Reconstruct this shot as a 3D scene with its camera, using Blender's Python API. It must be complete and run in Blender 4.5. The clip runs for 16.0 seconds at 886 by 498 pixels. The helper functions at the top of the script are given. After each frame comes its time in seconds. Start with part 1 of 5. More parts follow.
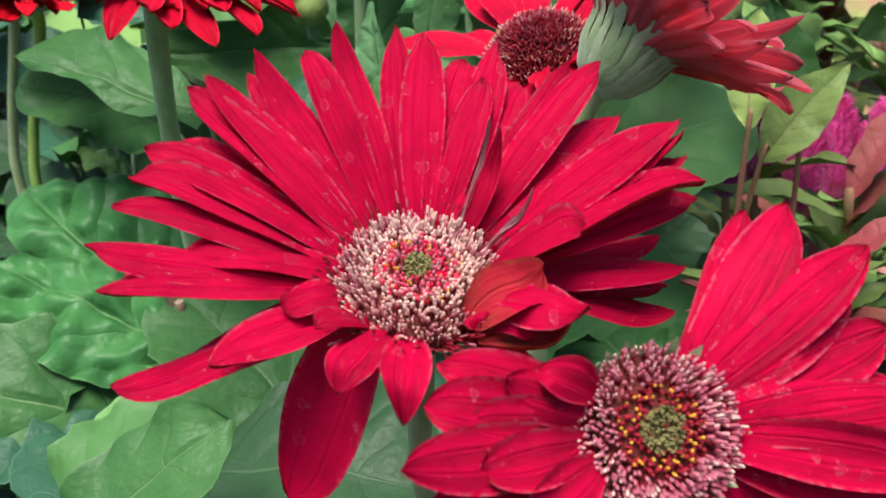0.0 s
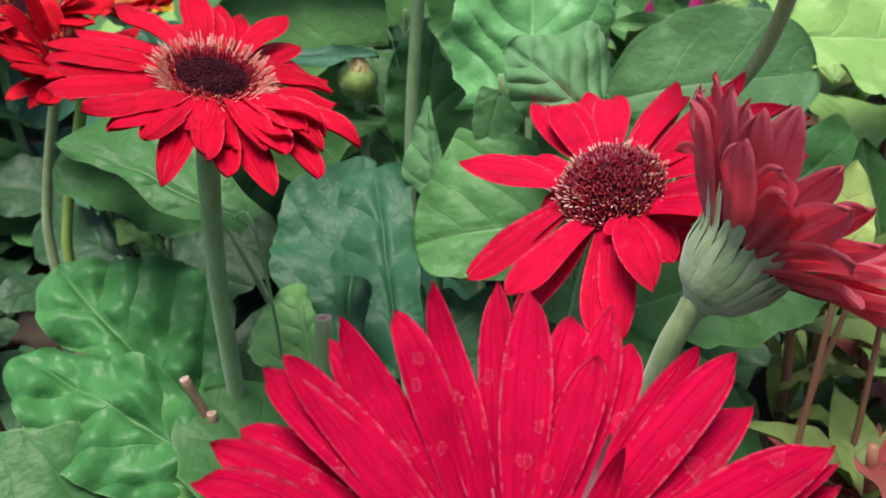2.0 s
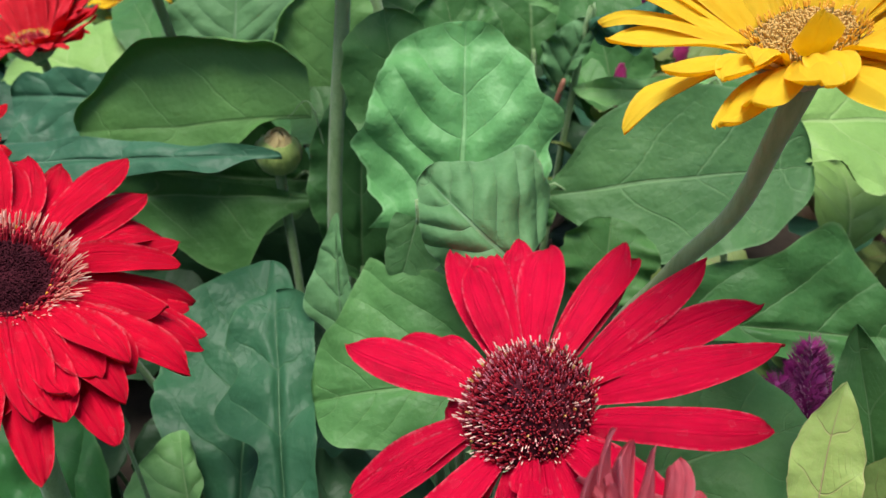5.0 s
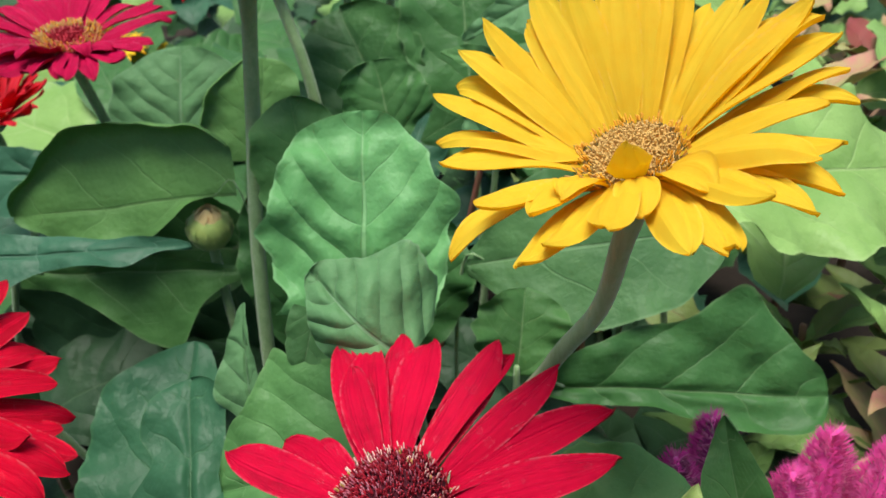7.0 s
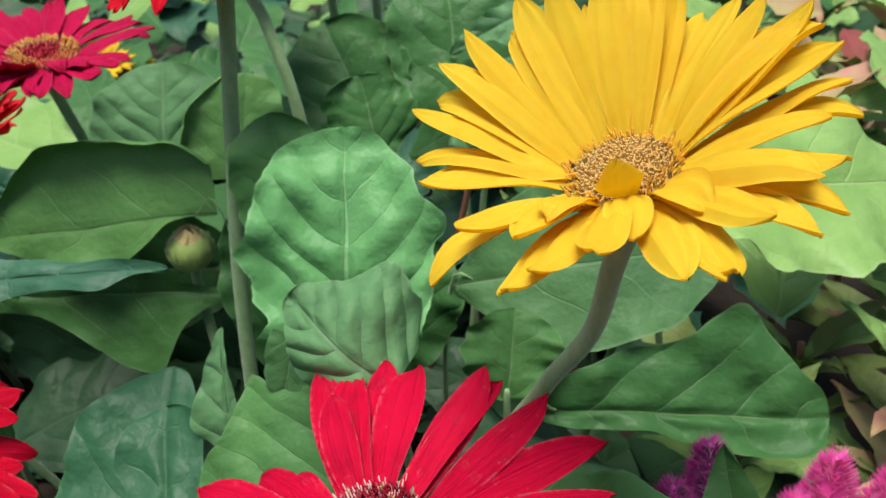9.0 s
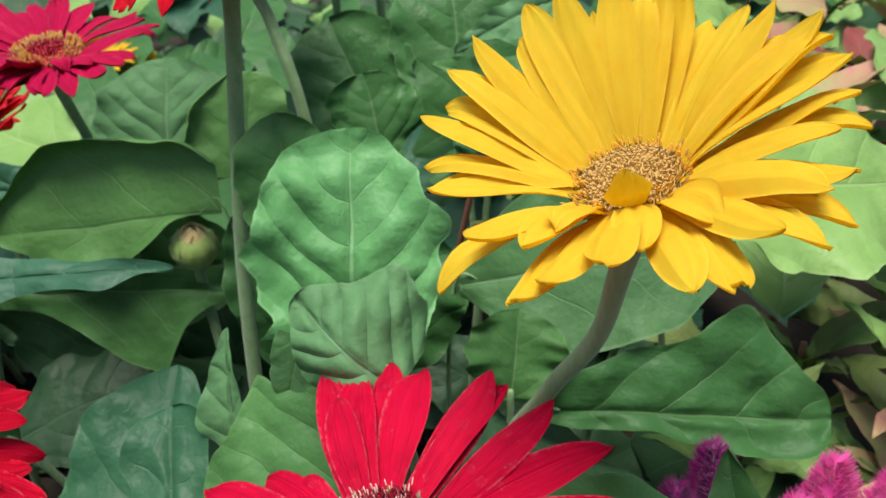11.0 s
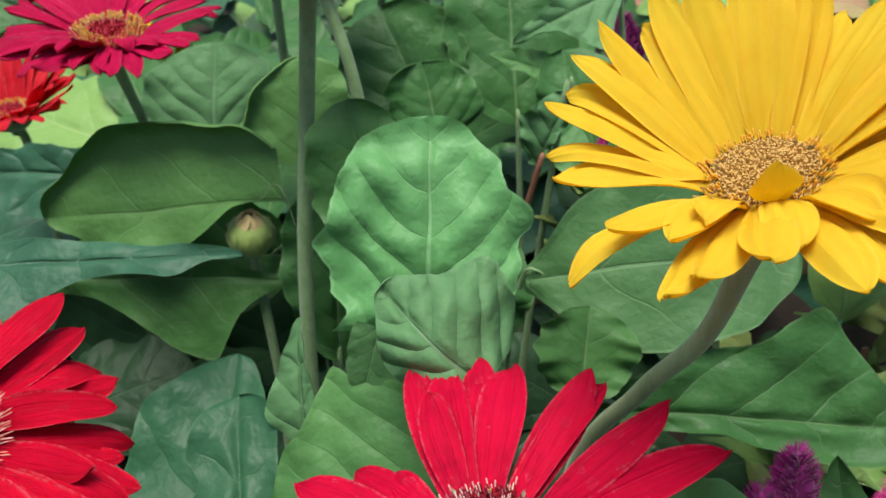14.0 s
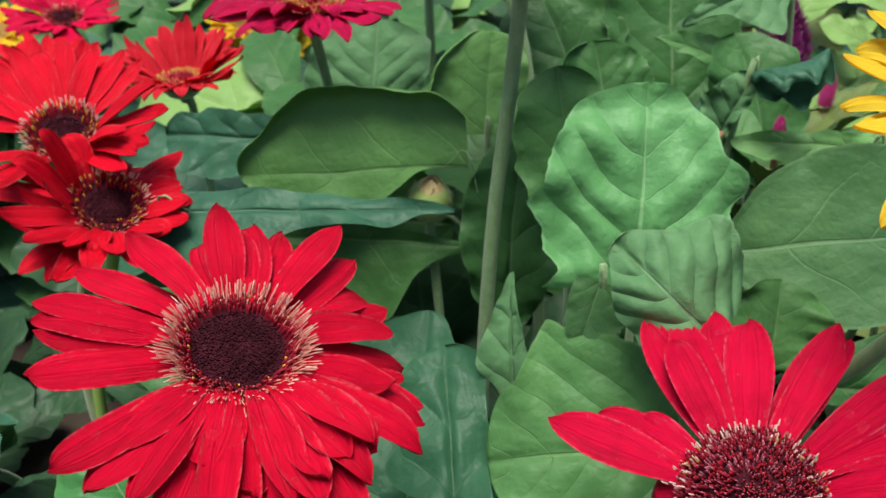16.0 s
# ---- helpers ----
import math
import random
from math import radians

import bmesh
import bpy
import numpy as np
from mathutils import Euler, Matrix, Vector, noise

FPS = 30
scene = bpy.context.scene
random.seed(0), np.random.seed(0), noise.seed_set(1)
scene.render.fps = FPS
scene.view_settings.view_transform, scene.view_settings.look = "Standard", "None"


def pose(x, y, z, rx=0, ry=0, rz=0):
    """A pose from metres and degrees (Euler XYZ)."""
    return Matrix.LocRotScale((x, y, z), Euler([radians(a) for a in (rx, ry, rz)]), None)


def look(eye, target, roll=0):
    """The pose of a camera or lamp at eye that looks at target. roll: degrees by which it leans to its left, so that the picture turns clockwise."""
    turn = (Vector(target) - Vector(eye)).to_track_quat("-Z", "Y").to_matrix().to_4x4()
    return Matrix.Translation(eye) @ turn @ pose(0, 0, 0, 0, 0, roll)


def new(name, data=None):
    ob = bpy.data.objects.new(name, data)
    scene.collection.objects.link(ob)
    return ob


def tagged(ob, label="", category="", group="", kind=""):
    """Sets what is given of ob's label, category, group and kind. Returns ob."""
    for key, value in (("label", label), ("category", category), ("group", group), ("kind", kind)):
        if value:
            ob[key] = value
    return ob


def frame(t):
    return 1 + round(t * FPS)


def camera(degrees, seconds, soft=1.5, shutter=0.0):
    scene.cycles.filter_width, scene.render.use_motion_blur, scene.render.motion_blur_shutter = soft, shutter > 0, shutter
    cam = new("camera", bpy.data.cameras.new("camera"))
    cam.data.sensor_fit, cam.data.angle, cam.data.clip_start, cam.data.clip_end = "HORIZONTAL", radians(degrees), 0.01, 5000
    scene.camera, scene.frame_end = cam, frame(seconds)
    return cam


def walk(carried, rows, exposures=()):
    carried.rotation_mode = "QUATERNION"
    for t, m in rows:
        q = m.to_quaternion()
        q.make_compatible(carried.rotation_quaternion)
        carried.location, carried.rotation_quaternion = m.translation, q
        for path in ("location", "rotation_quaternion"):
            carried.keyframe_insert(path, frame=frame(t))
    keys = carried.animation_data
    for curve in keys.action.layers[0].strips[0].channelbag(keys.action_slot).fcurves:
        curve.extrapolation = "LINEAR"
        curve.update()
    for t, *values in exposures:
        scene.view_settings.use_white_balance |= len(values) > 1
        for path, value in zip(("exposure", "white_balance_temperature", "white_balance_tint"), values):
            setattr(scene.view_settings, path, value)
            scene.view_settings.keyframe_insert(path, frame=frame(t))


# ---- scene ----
cam = camera(56.3, 16.0)
cam.data.dof.use_dof, cam.data.dof.focus_distance, cam.data.dof.aperture_fstop = True, 0.185, 36.0
SKY_STRENGTH, SUN_STRENGTH = 0.125, 4.3
PATH = [
    (0, (0.003, -0.008, 0.455), (-0.018, 1.794, -0.412), -4.6),
    (0.5, (-0.001, -0.006, 0.46), (-0.039, 1.797, -0.404), -3.6),
    (1, (-0.01, 0.001, 0.47), (-0.076, 1.809, -0.383), -2.7),
    (1.5, (-0.009, 0.009, 0.48), (-0.078, 1.822, -0.362), -2.2),
    (2, (-0.009, 0.029, 0.489), (-0.07, 1.835, -0.368), -1.9),
    (2.5, (-0.008, 0.053, 0.494), (-0.052, 1.847, -0.389), -1.6),
    (3, (0.003, 0.077, 0.498), (-0.053, 1.864, -0.398), -2.0),
    (3.2, (0.005, 0.083, 0.503), (-0.043, 1.864, -0.406), -2.2),
    (5.3, (0.029, 0.119, 0.526), (-0.045, 1.872, -0.434), -1.2),
    (5.5, (0.033, 0.121, 0.526), (-0.04, 1.879, -0.425), -1.3),
    (6, (0.046, 0.128, 0.536), (-0.038, 1.884, -0.419), -2.4),
    (6.5, (0.059, 0.126, 0.543), (-0.044, 1.884, -0.405), -3.4),
    (7, (0.066, 0.125, 0.55), (-0.046, 1.889, -0.385), -4.1),
    (7.5, (0.069, 0.128, 0.552), (-0.046, 1.904, -0.36), -4.6),
    (8, (0.07, 0.134, 0.548), (-0.042, 1.911, -0.362), -4.5),
    (8.5, (0.069, 0.136, 0.546), (-0.034, 1.917, -0.358), -4.4),
    (10.8, (0.068, 0.136, 0.55), (-0.024, 1.909, -0.371), -4.3),
    (11, (0.067, 0.137, 0.55), (-0.031, 1.908, -0.373), -4.1),
    (11.5, (0.063, 0.137, 0.549), (-0.048, 1.907, -0.375), -4.3),
    (12, (0.064, 0.138, 0.547), (-0.047, 1.909, -0.376), -4.4),
    (12.5, (0.065, 0.139, 0.548), (-0.037, 1.911, -0.375), -4.2),
    (13, (0.066, 0.144, 0.546), (-0.018, 1.916, -0.377), -3.7),
    (13.5, (0.061, 0.148, 0.543), (-0.021, 1.914, -0.391), -3.3),
    (14, (0.04, 0.142, 0.547), (-0.064, 1.908, -0.384), -2.7),
    (14.5, (0.022, 0.135, 0.543), (-0.116, 1.903, -0.382), -2.2),
    (15, (0.008, 0.128, 0.541), (-0.166, 1.892, -0.385), -2.0),
    (15.5, (-0.005, 0.122, 0.541), (-0.211, 1.886, -0.38), -1.8),
    (16, (-0.015, 0.121, 0.54), (-0.249, 1.881, -0.381), -2.0),
]
walk(cam, [(t, look(eye, target, roll)) for t, eye, target, roll in PATH], [(0.0, 0.30, 6450.0, 11.0), (1.5, 0.27, 6450.0, 11.0), (2.5, 0.22, 6450.0, 11.0), (5.5, 0.06, 6500.0, 10.0), (8.5, 0.02, 6500.0, 10.0), (14.0, -0.01, 6500.0, 10.0), (16.0, -0.02, 6500.0, 10.0)])


# ---- world and light ----
world = bpy.data.worlds.new("sky")
scene.world = world
world.use_nodes = True
wn = world.node_tree.nodes
sky = wn.new("ShaderNodeTexSky")
sky.sky_type = "NISHITA"
sky.sun_disc = False
sky.sun_elevation = radians(80)
sky.sun_rotation = radians(228)
sky.air_density, sky.dust_density, sky.ozone_density = 1.0, 3.0, 1.0
world.node_tree.links.new(sky.outputs[0], wn["Background"].inputs[0])
wn["Background"].inputs[1].default_value = SKY_STRENGTH

sun = new("sun", bpy.data.lights.new("sun", "SUN"))
sun.data.energy, sun.data.angle, sun.data.color = SUN_STRENGTH, radians(32), (1.0, 0.96, 0.89)
sun.matrix_world = look((-0.12, -0.12, 2.6), (0, 0.35, 0.35))


# ---- materials ----
def graph(name):
    m = bpy.data.materials.new(name)
    m.use_nodes = True
    nt = m.node_tree
    nt.nodes.clear()
    return m, nt


def calc(nt, op, a, b=None, c=None, clamp=False):
    n = nt.nodes.new("ShaderNodeMath")
    n.operation, n.use_clamp = op, clamp
    for i, x in enumerate((a, b, c)):
        if x is None:
            continue
        if isinstance(x, (int, float)):
            n.inputs[i].default_value = x
        else:
            nt.links.new(x, n.inputs[i])
    return n.outputs[0]


def step(nt, x, lo, hi):
    """0 below lo, 1 above hi, smooth between."""
    n = nt.nodes.new("ShaderNodeMapRange")
    n.interpolation_type = "SMOOTHSTEP"
    nt.links.new(x, n.inputs[0])
    n.inputs[1].default_value, n.inputs[2].default_value = lo, hi
    return n.outputs[0]


def blend(nt, f, a, b, mode="MIX"):
    n = nt.nodes.new("ShaderNodeMix")
    n.data_type, n.blend_type = "RGBA", mode
    for sock, x in ((n.inputs[0], f), (n.inputs[6], a), (n.inputs[7], b)):
        if isinstance(x, (int, float)):
            sock.default_value = x
        elif isinstance(x, tuple):
            sock.default_value = (*x, 1.0)
        else:
            nt.links.new(x, sock)
    return n.outputs[2]


def noise_of(nt, vec, scale, detail=4.0, rough=0.55):
    n = nt.nodes.new("ShaderNodeTexNoise")
    n.inputs["Scale"].default_value, n.inputs["Detail"].default_value, n.inputs["Roughness"].default_value = scale, detail, rough
    nt.links.new(vec, n.inputs["Vector"])
    return n.outputs[0]


def stretched(nt, vec, sx, sy, sz=1.0):
    n = nt.nodes.new("ShaderNodeMapping")
    n.inputs[3].default_value = (sx, sy, sz)
    nt.links.new(vec, n.inputs[0])
    return n.outputs[0]


def finish(nt, colour, rough, height=None, bump=0.3, dist=0.0005, through_light=0.0, through_colour=None, spec=0.5, sheen=0.0):
    p = nt.nodes.new("ShaderNodeBsdfPrincipled")
    for sock, x in ((p.inputs["Base Color"], colour), (p.inputs["Roughness"], rough)):
        if isinstance(x, (int, float)):
            sock.default_value = x
        elif isinstance(x, tuple):
            sock.default_value = (*x, 1.0)
        else:
            nt.links.new(x, sock)
    p.inputs["Specular IOR Level"].default_value = spec
    p.inputs["Sheen Weight"].default_value = sheen
    p.inputs["Sheen Roughness"].default_value = 0.5
    out = nt.nodes.new("ShaderNodeOutputMaterial")
    shader = p.outputs[0]
    if height is not None:
        b = nt.nodes.new("ShaderNodeBump")
        b.inputs["Strength"].default_value, b.inputs["Distance"].default_value = bump, dist
        nt.links.new(height, b.inputs["Height"])
        nt.links.new(b.outputs[0], p.inputs["Normal"])
    if through_light > 0:
        tr = nt.nodes.new("ShaderNodeBsdfTranslucent")
        if isinstance(through_colour, tuple):
            tr.inputs[0].default_value = (*through_colour, 1.0)
        else:
            nt.links.new(through_colour if through_colour is not None else colour, tr.inputs[0])
        mx = nt.nodes.new("ShaderNodeMixShader")
        mx.inputs[0].default_value = through_light
        nt.links.new(p.outputs[0], mx.inputs[1])
        nt.links.new(tr.outputs[0], mx.inputs[2])
        shader = mx.outputs[0]
    nt.links.new(shader, out.inputs[0])


def petal_material(name, main, deep, pale, marks=0.35, rough=0.41, streak=0.50, glow=0.18, silky=0.12, relief=0.9):
    """Ray floret: fine lengthwise nerves, a darker base, blotches and dried drop marks."""
    m, nt = graph(name)
    tc = nt.nodes.new("ShaderNodeTexCoord")
    uv, ob = tc.outputs["UV"], tc.outputs["Object"]
    info = nt.nodes.new("ShaderNodeObjectInfo")
    shift = nt.nodes.new("ShaderNodeVectorMath")
    shift.operation = "ADD"
    nt.links.new(ob, shift.inputs[0])
    nt.links.new(info.outputs["Random"], shift.inputs[1])
    pos = shift.outputs[0]
    sep = nt.nodes.new("ShaderNodeSeparateXYZ")
    nt.links.new(uv, sep.inputs[0])
    nerves = noise_of(nt, stretched(nt, uv, 1.3, 60.0), 1.0, 5.0, 0.65)
    silk = noise_of(nt, stretched(nt, uv, 3.0, 150.0), 1.0, 3.0, 0.6)
    blotch = noise_of(nt, pos, 130.0, 4.0, 0.6)
    col = blend(nt, calc(nt, "MULTIPLY", step(nt, blotch, 0.42, 0.80), 0.8), main, deep)
    col = blend(nt, calc(nt, "MULTIPLY", step(nt, nerves, 0.48, 0.70), streak), col, deep)
    col = blend(nt, calc(nt, "MULTIPLY", step(nt, silk, 0.52, 0.78), silky), col, pale)
    # two long grooves
    v = sep.outputs[1]
    g = calc(nt, "ABSOLUTE", calc(nt, "SUBTRACT", calc(nt, "ABSOLUTE", calc(nt, "SUBTRACT", v, 0.5)), 0.17))
    groove = calc(nt, "SUBTRACT", 1.0, step(nt, g, 0.0, 0.045))
    col = blend(nt, calc(nt, "MULTIPLY", groove, 0.22), col, deep)
    hue = calc(nt, "MULTIPLY", info.outputs["Random"], 0.22)
    col = blend(nt, hue, col, deep)
    # paler bloom towards the tips and scuffed rims
    rim = calc(nt, "MULTIPLY", step(nt, calc(nt, "ABSOLUTE", calc(nt, "SUBTRACT", v, 0.5)), 0.43, 0.5), step(nt, noise_of(nt, pos, 700.0, 2.0), 0.4, 0.6))
    col = blend(nt, calc(nt, "MULTIPLY", rim, 0.34), col, pale)
    # dried drop marks: rings and films
    vo = nt.nodes.new("ShaderNodeTexVoronoi")
    vo.inputs["Scale"].default_value = 240.0
    nt.links.new(pos, vo.inputs["Vector"])
    sepc = nt.nodes.new("ShaderNodeSeparateColor")
    nt.links.new(vo.outputs["Color"], sepc.inputs[0])
    wob = calc(nt, "ADD", vo.outputs["Distance"], calc(nt, "MULTIPLY", calc(nt, "SUBTRACT", noise_of(nt, pos, 300.0, 4.0, 0.7), 0.5), 1.1))
    radius = calc(nt, "ADD", calc(nt, "MULTIPLY", sepc.outputs[1], 0.22), 0.14)
    d = calc(nt, "ABSOLUTE", calc(nt, "SUBTRACT", wob, radius))
    ring = calc(nt, "SUBTRACT", 1.0, step(nt, d, 0.0, 0.022))
    film = calc(nt, "MULTIPLY", step(nt, calc(nt, "SUBTRACT", radius, wob), 0.0, 0.03), 0.08)
    some = step(nt, sepc.outputs[0], 0.75, 0.77)
    mark = calc(nt, "MULTIPLY", calc(nt, "MAXIMUM", ring, film), some)
    fleck = calc(nt, "MULTIPLY", step(nt, noise_of(nt, pos, 1500.0, 2.0), 0.69, 0.74), 0.8)
    col = blend(nt, calc(nt, "MULTIPLY", calc(nt, "MAXIMUM", mark, fleck), marks), col, pale)
    high = calc(nt, "ADD", calc(nt, "MULTIPLY", nerves, 1.0), calc(nt, "MULTIPLY", groove, -0.5))
    rg = calc(nt, "ADD", rough, calc(nt, "MULTIPLY", mark, -0.12))
    finish(nt, col, rg, high, relief, 0.0007, glow, col, 0.13, 0.0)
    return m


def leaf_material(name, main, deep, vein, rough=0.36, veins=4.5, relief=0.85):
    """Leaf: pale midrib and side veins, puckered tissue, blotches, specks."""
    m, nt = graph(name)
    tc = nt.nodes.new("ShaderNodeTexCoord")
    uv, ob = tc.outputs["UV"], tc.outputs["Object"]
    info = nt.nodes.new("ShaderNodeObjectInfo")
    shift = nt.nodes.new("ShaderNodeVectorMath")
    shift.operation = "ADD"
    nt.links.new(ob, shift.inputs[0])
    nt.links.new(info.outputs["Random"], shift.inputs[1])
    pos = shift.outputs[0]
    sep = nt.nodes.new("ShaderNodeSeparateXYZ")
    nt.links.new(uv, sep.inputs[0])
    wob = calc(nt, "MULTIPLY", calc(nt, "SUBTRACT", noise_of(nt, pos, 24.0, 2.0), 0.5), 0.30)
    ribs = nt.nodes.new("ShaderNodeUVMap")
    ribs.uv_map = "vein"
    sepv = nt.nodes.new("ShaderNodeSeparateXYZ")
    nt.links.new(ribs.outputs[0], sepv.inputs[0])
    wander = calc(nt, "MULTIPLY", calc(nt, "SUBTRACT", noise_of(nt, pos, 160.0, 2.0), 0.5), 0.022)
    u = sep.outputs[0]
    side = calc(nt, "MULTIPLY", calc(nt, "ABSOLUTE", calc(nt, "SUBTRACT", sep.outputs[1], 0.5)), 2.0)
    run = calc(nt, "ADD", sepv.outputs[0], wander)
    frac = calc(nt, "FRACT", calc(nt, "ADD", calc(nt, "MULTIPLY", run, veins), 8.0))
    tri = calc(nt, "ABSOLUTE", calc(nt, "SUBTRACT", frac, 0.5))
    fade = calc(nt, "SUBTRACT", 1.0, calc(nt, "MULTIPLY", step(nt, side, 0.35, 0.95), 0.9))
    lateral = calc(nt, "MULTIPLY", step(nt, tri, 0.472, 0.494), fade)
    mound = calc(nt, "SUBTRACT", 1.0, calc(nt, "POWER", calc(nt, "MULTIPLY", tri, 2.0), 2.2))
    mound = calc(nt, "MULTIPLY", mound, calc(nt, "MULTIPLY", step(nt, side, 0.0, 0.12), step(nt, noise_of(nt, pos, 35.0, 2.0), 0.25, 0.7)))
    mound = calc(nt, "MULTIPLY", mound, calc(nt, "SUBTRACT", 1.0, step(nt, u, 0.70, 0.98)))
    frac2 = calc(nt, "FRACT", calc(nt, "ADD", calc(nt, "MULTIPLY", calc(nt, "ADD", u, calc(nt, "MULTIPLY", side, 0.75)), veins * 2.6), calc(nt, "MULTIPLY", wob, 7.0)))
    small = calc(nt, "MULTIPLY", step(nt, calc(nt, "ABSOLUTE", calc(nt, "SUBTRACT", frac2, 0.5)), 0.44, 0.5), calc(nt, "MULTIPLY", step(nt, noise_of(nt, pos, 120.0, 2.0), 0.45, 0.65), 0.22))
    midw = calc(nt, "ADD", calc(nt, "MULTIPLY", calc(nt, "SUBTRACT", 1.0, u), 0.026), 0.008)
    mid = calc(nt, "SUBTRACT", 1.0, step(nt, calc(nt, "DIVIDE", side, midw), 0.55, 1.3))
    ve = calc(nt, "MAXIMUM", calc(nt, "MULTIPLY", mid, 0.85), calc(nt, "MULTIPLY", lateral, 0.45))
    ve = calc(nt, "MAXIMUM", ve, small)
    blotch = noise_of(nt, pos, 45.0, 5.0, 0.6)
    grain = noise_of(nt, pos, 900.0, 3.0, 0.6)
    broad = noise_of(nt, pos, 14.0, 3.0, 0.5)
    col = blend(nt, calc(nt, "MULTIPLY", calc(nt, "ADD", step(nt, blotch, 0.3, 0.7), step(nt, broad, 0.35, 0.65)), 0.5), main, deep)
    col = blend(nt, calc(nt, "MULTIPLY", step(nt, grain, 0.35, 0.75), 0.35), col, deep)
    col = blend(nt, calc(nt, "MULTIPLY", info.outputs["Random"], 0.35), col, deep)
    col = blend(nt, calc(nt, "MULTIPLY", ve, 0.52), col, vein)
    mesh = nt.nodes.new("ShaderNodeTexVoronoi")
    mesh.feature = "DISTANCE_TO_EDGE"
    mesh.inputs["Scale"].default_value = 300.0
    nt.links.new(pos, mesh.inputs["Vector"])
    net = calc(nt, "SUBTRACT", 1.0, step(nt, mesh.outputs["Distance"], 0.0, 0.07))
    col = blend(nt, calc(nt, "MULTIPLY", net, 0.05), col, vein)
    rimw = calc(nt, "MULTIPLY", step(nt, side, 0.96, 0.99), 0.3)
    col = blend(nt, rimw, col, vein)
    dust = calc(nt, "MULTIPLY", step(nt, noise_of(nt, pos, 1300.0, 2.0), 0.68, 0.76), 0.10)
    col = blend(nt, dust, col, (0.45, 0.5, 0.42))
    cells = nt.nodes.new("ShaderNodeTexVoronoi")
    cells.inputs["Scale"].default_value = 420.0
    nt.links.new(pos, cells.inputs["Vector"])
    high = calc(nt, "ADD", calc(nt, "MULTIPLY", mound, relief), calc(nt, "MULTIPLY", cells.outputs["Distance"], -0.12))
    high = calc(nt, "ADD", high, calc(nt, "MULTIPLY", noise_of(nt, pos, 70.0, 2.0), 0.55))
    high = calc(nt, "ADD", high, calc(nt, "MULTIPLY", noise_of(nt, pos, 420.0, 2.0), 0.22))
    high = calc(nt, "ADD", high, calc(nt, "MULTIPLY", ve, -0.35))
    pucker = nt.nodes.new("ShaderNodeTexVoronoi")
    pucker.feature = "SMOOTH_F1"
    pucker.inputs["Scale"].default_value, pucker.inputs["Smoothness"].default_value = 190.0, 0.6
    nt.links.new(pos, pucker.inputs["Vector"])
    high = calc(nt, "ADD", high, calc(nt, "MULTIPLY", pucker.outputs["Distance"], -0.30))
    rg = calc(nt, "ADD", rough, calc(nt, "MULTIPLY", blotch, 0.16))
    finish(nt, col, rg, high, 0.9, 0.0014, 0.24, blend(nt, 0.5, col, (0.25, 0.42, 0.04)), 0.26, 0.0)
    return m


def plain_material(name, main, deep, scale=300.0, rough=0.55, bump=0.4, stretch=(1, 1, 1), through_light=0.0, islands=False, sheen=0.0, spec=0.4):
    m, nt = graph(name)
    tc = nt.nodes.new("ShaderNodeTexCoord")
    pos = stretched(nt, tc.outputs["Object"], *stretch)
    n1 = noise_of(nt, pos, scale, 5.0, 0.6)
    n2 = noise_of(nt, pos, scale * 0.17, 3.0, 0.5)
    f = calc(nt, "MULTIPLY", calc(nt, "ADD", step(nt, n1, 0.3, 0.7), step(nt, n2, 0.35, 0.65)), 0.5)
    if islands:
        geo = nt.nodes.new("ShaderNodeNewGeometry")
        info = nt.nodes.new("ShaderNodeObjectInfo")
        pick = calc(nt, "FRACT", calc(nt, "ADD", geo.outputs["Random Per Island"], info.outputs["Random"]))
        f = calc(nt, "ADD", calc(nt, "MULTIPLY", f, 0.4), calc(nt, "MULTIPLY", pick, 0.6))
    col = blend(nt, f, main, deep)
    finish(nt, col, rough, n1, bump, 0.0006, through_light, col, spec, sheen)
    return m


CRIMSON = petal_material("crimson_petal", (0.95, 0.002, 0.080), (0.64, 0.001, 0.052), (0.90, 0.40, 0.50), 0.44, silky=0.03, streak=0.36, glow=0.28)
BRIGHT = petal_material("bright_scarlet_petal", (0.92, 0.004, 0.044), (0.68, 0.002, 0.028), (0.90, 0.32, 0.34), 0.24, silky=0.03, streak=0.36, glow=0.26)
SCARLET = petal_material("scarlet_petal", (0.85, 0.004, 0.056), (0.58, 0.002, 0.038), (0.88, 0.32, 0.38), 0.28, silky=0.04, streak=0.42, glow=0.24)
VIVID = petal_material("vivid_red_petal", (0.92, 0.006, 0.030), (0.70, 0.002, 0.018), (0.9, 0.3, 0.3), 0.12, silky=0.05)
CORAL = petal_material("coral_petal", (0.92, 0.035, 0.06), (0.78, 0.012, 0.035), (0.95, 0.45, 0.45), 0.12, glow=0.34)
CERISE = petal_material("cerise_petal", (0.66, 0.006, 0.085), (0.46, 0.003, 0.050), (0.75, 0.2, 0.35), 0.1)
PALE_EDGE = petal_material("pale_edge", (0.96, 0.50, 0.58), (0.92, 0.38, 0.46), (0.97, 0.75, 0.78), 0.1, 0.5, 0.2, 0.45)
WITHERED = petal_material("withering_petal", (0.97, 0.30, 0.38), (0.90, 0.12, 0.19), (0.97, 0.66, 0.68), 0.30, 0.42, 0.50, 0.62)
BROWNED = petal_material("browned_petal", (0.72, 0.012, 0.055), (0.46, 0.10, 0.05), (0.5, 0.3, 0.1), 0.2, 0.6)
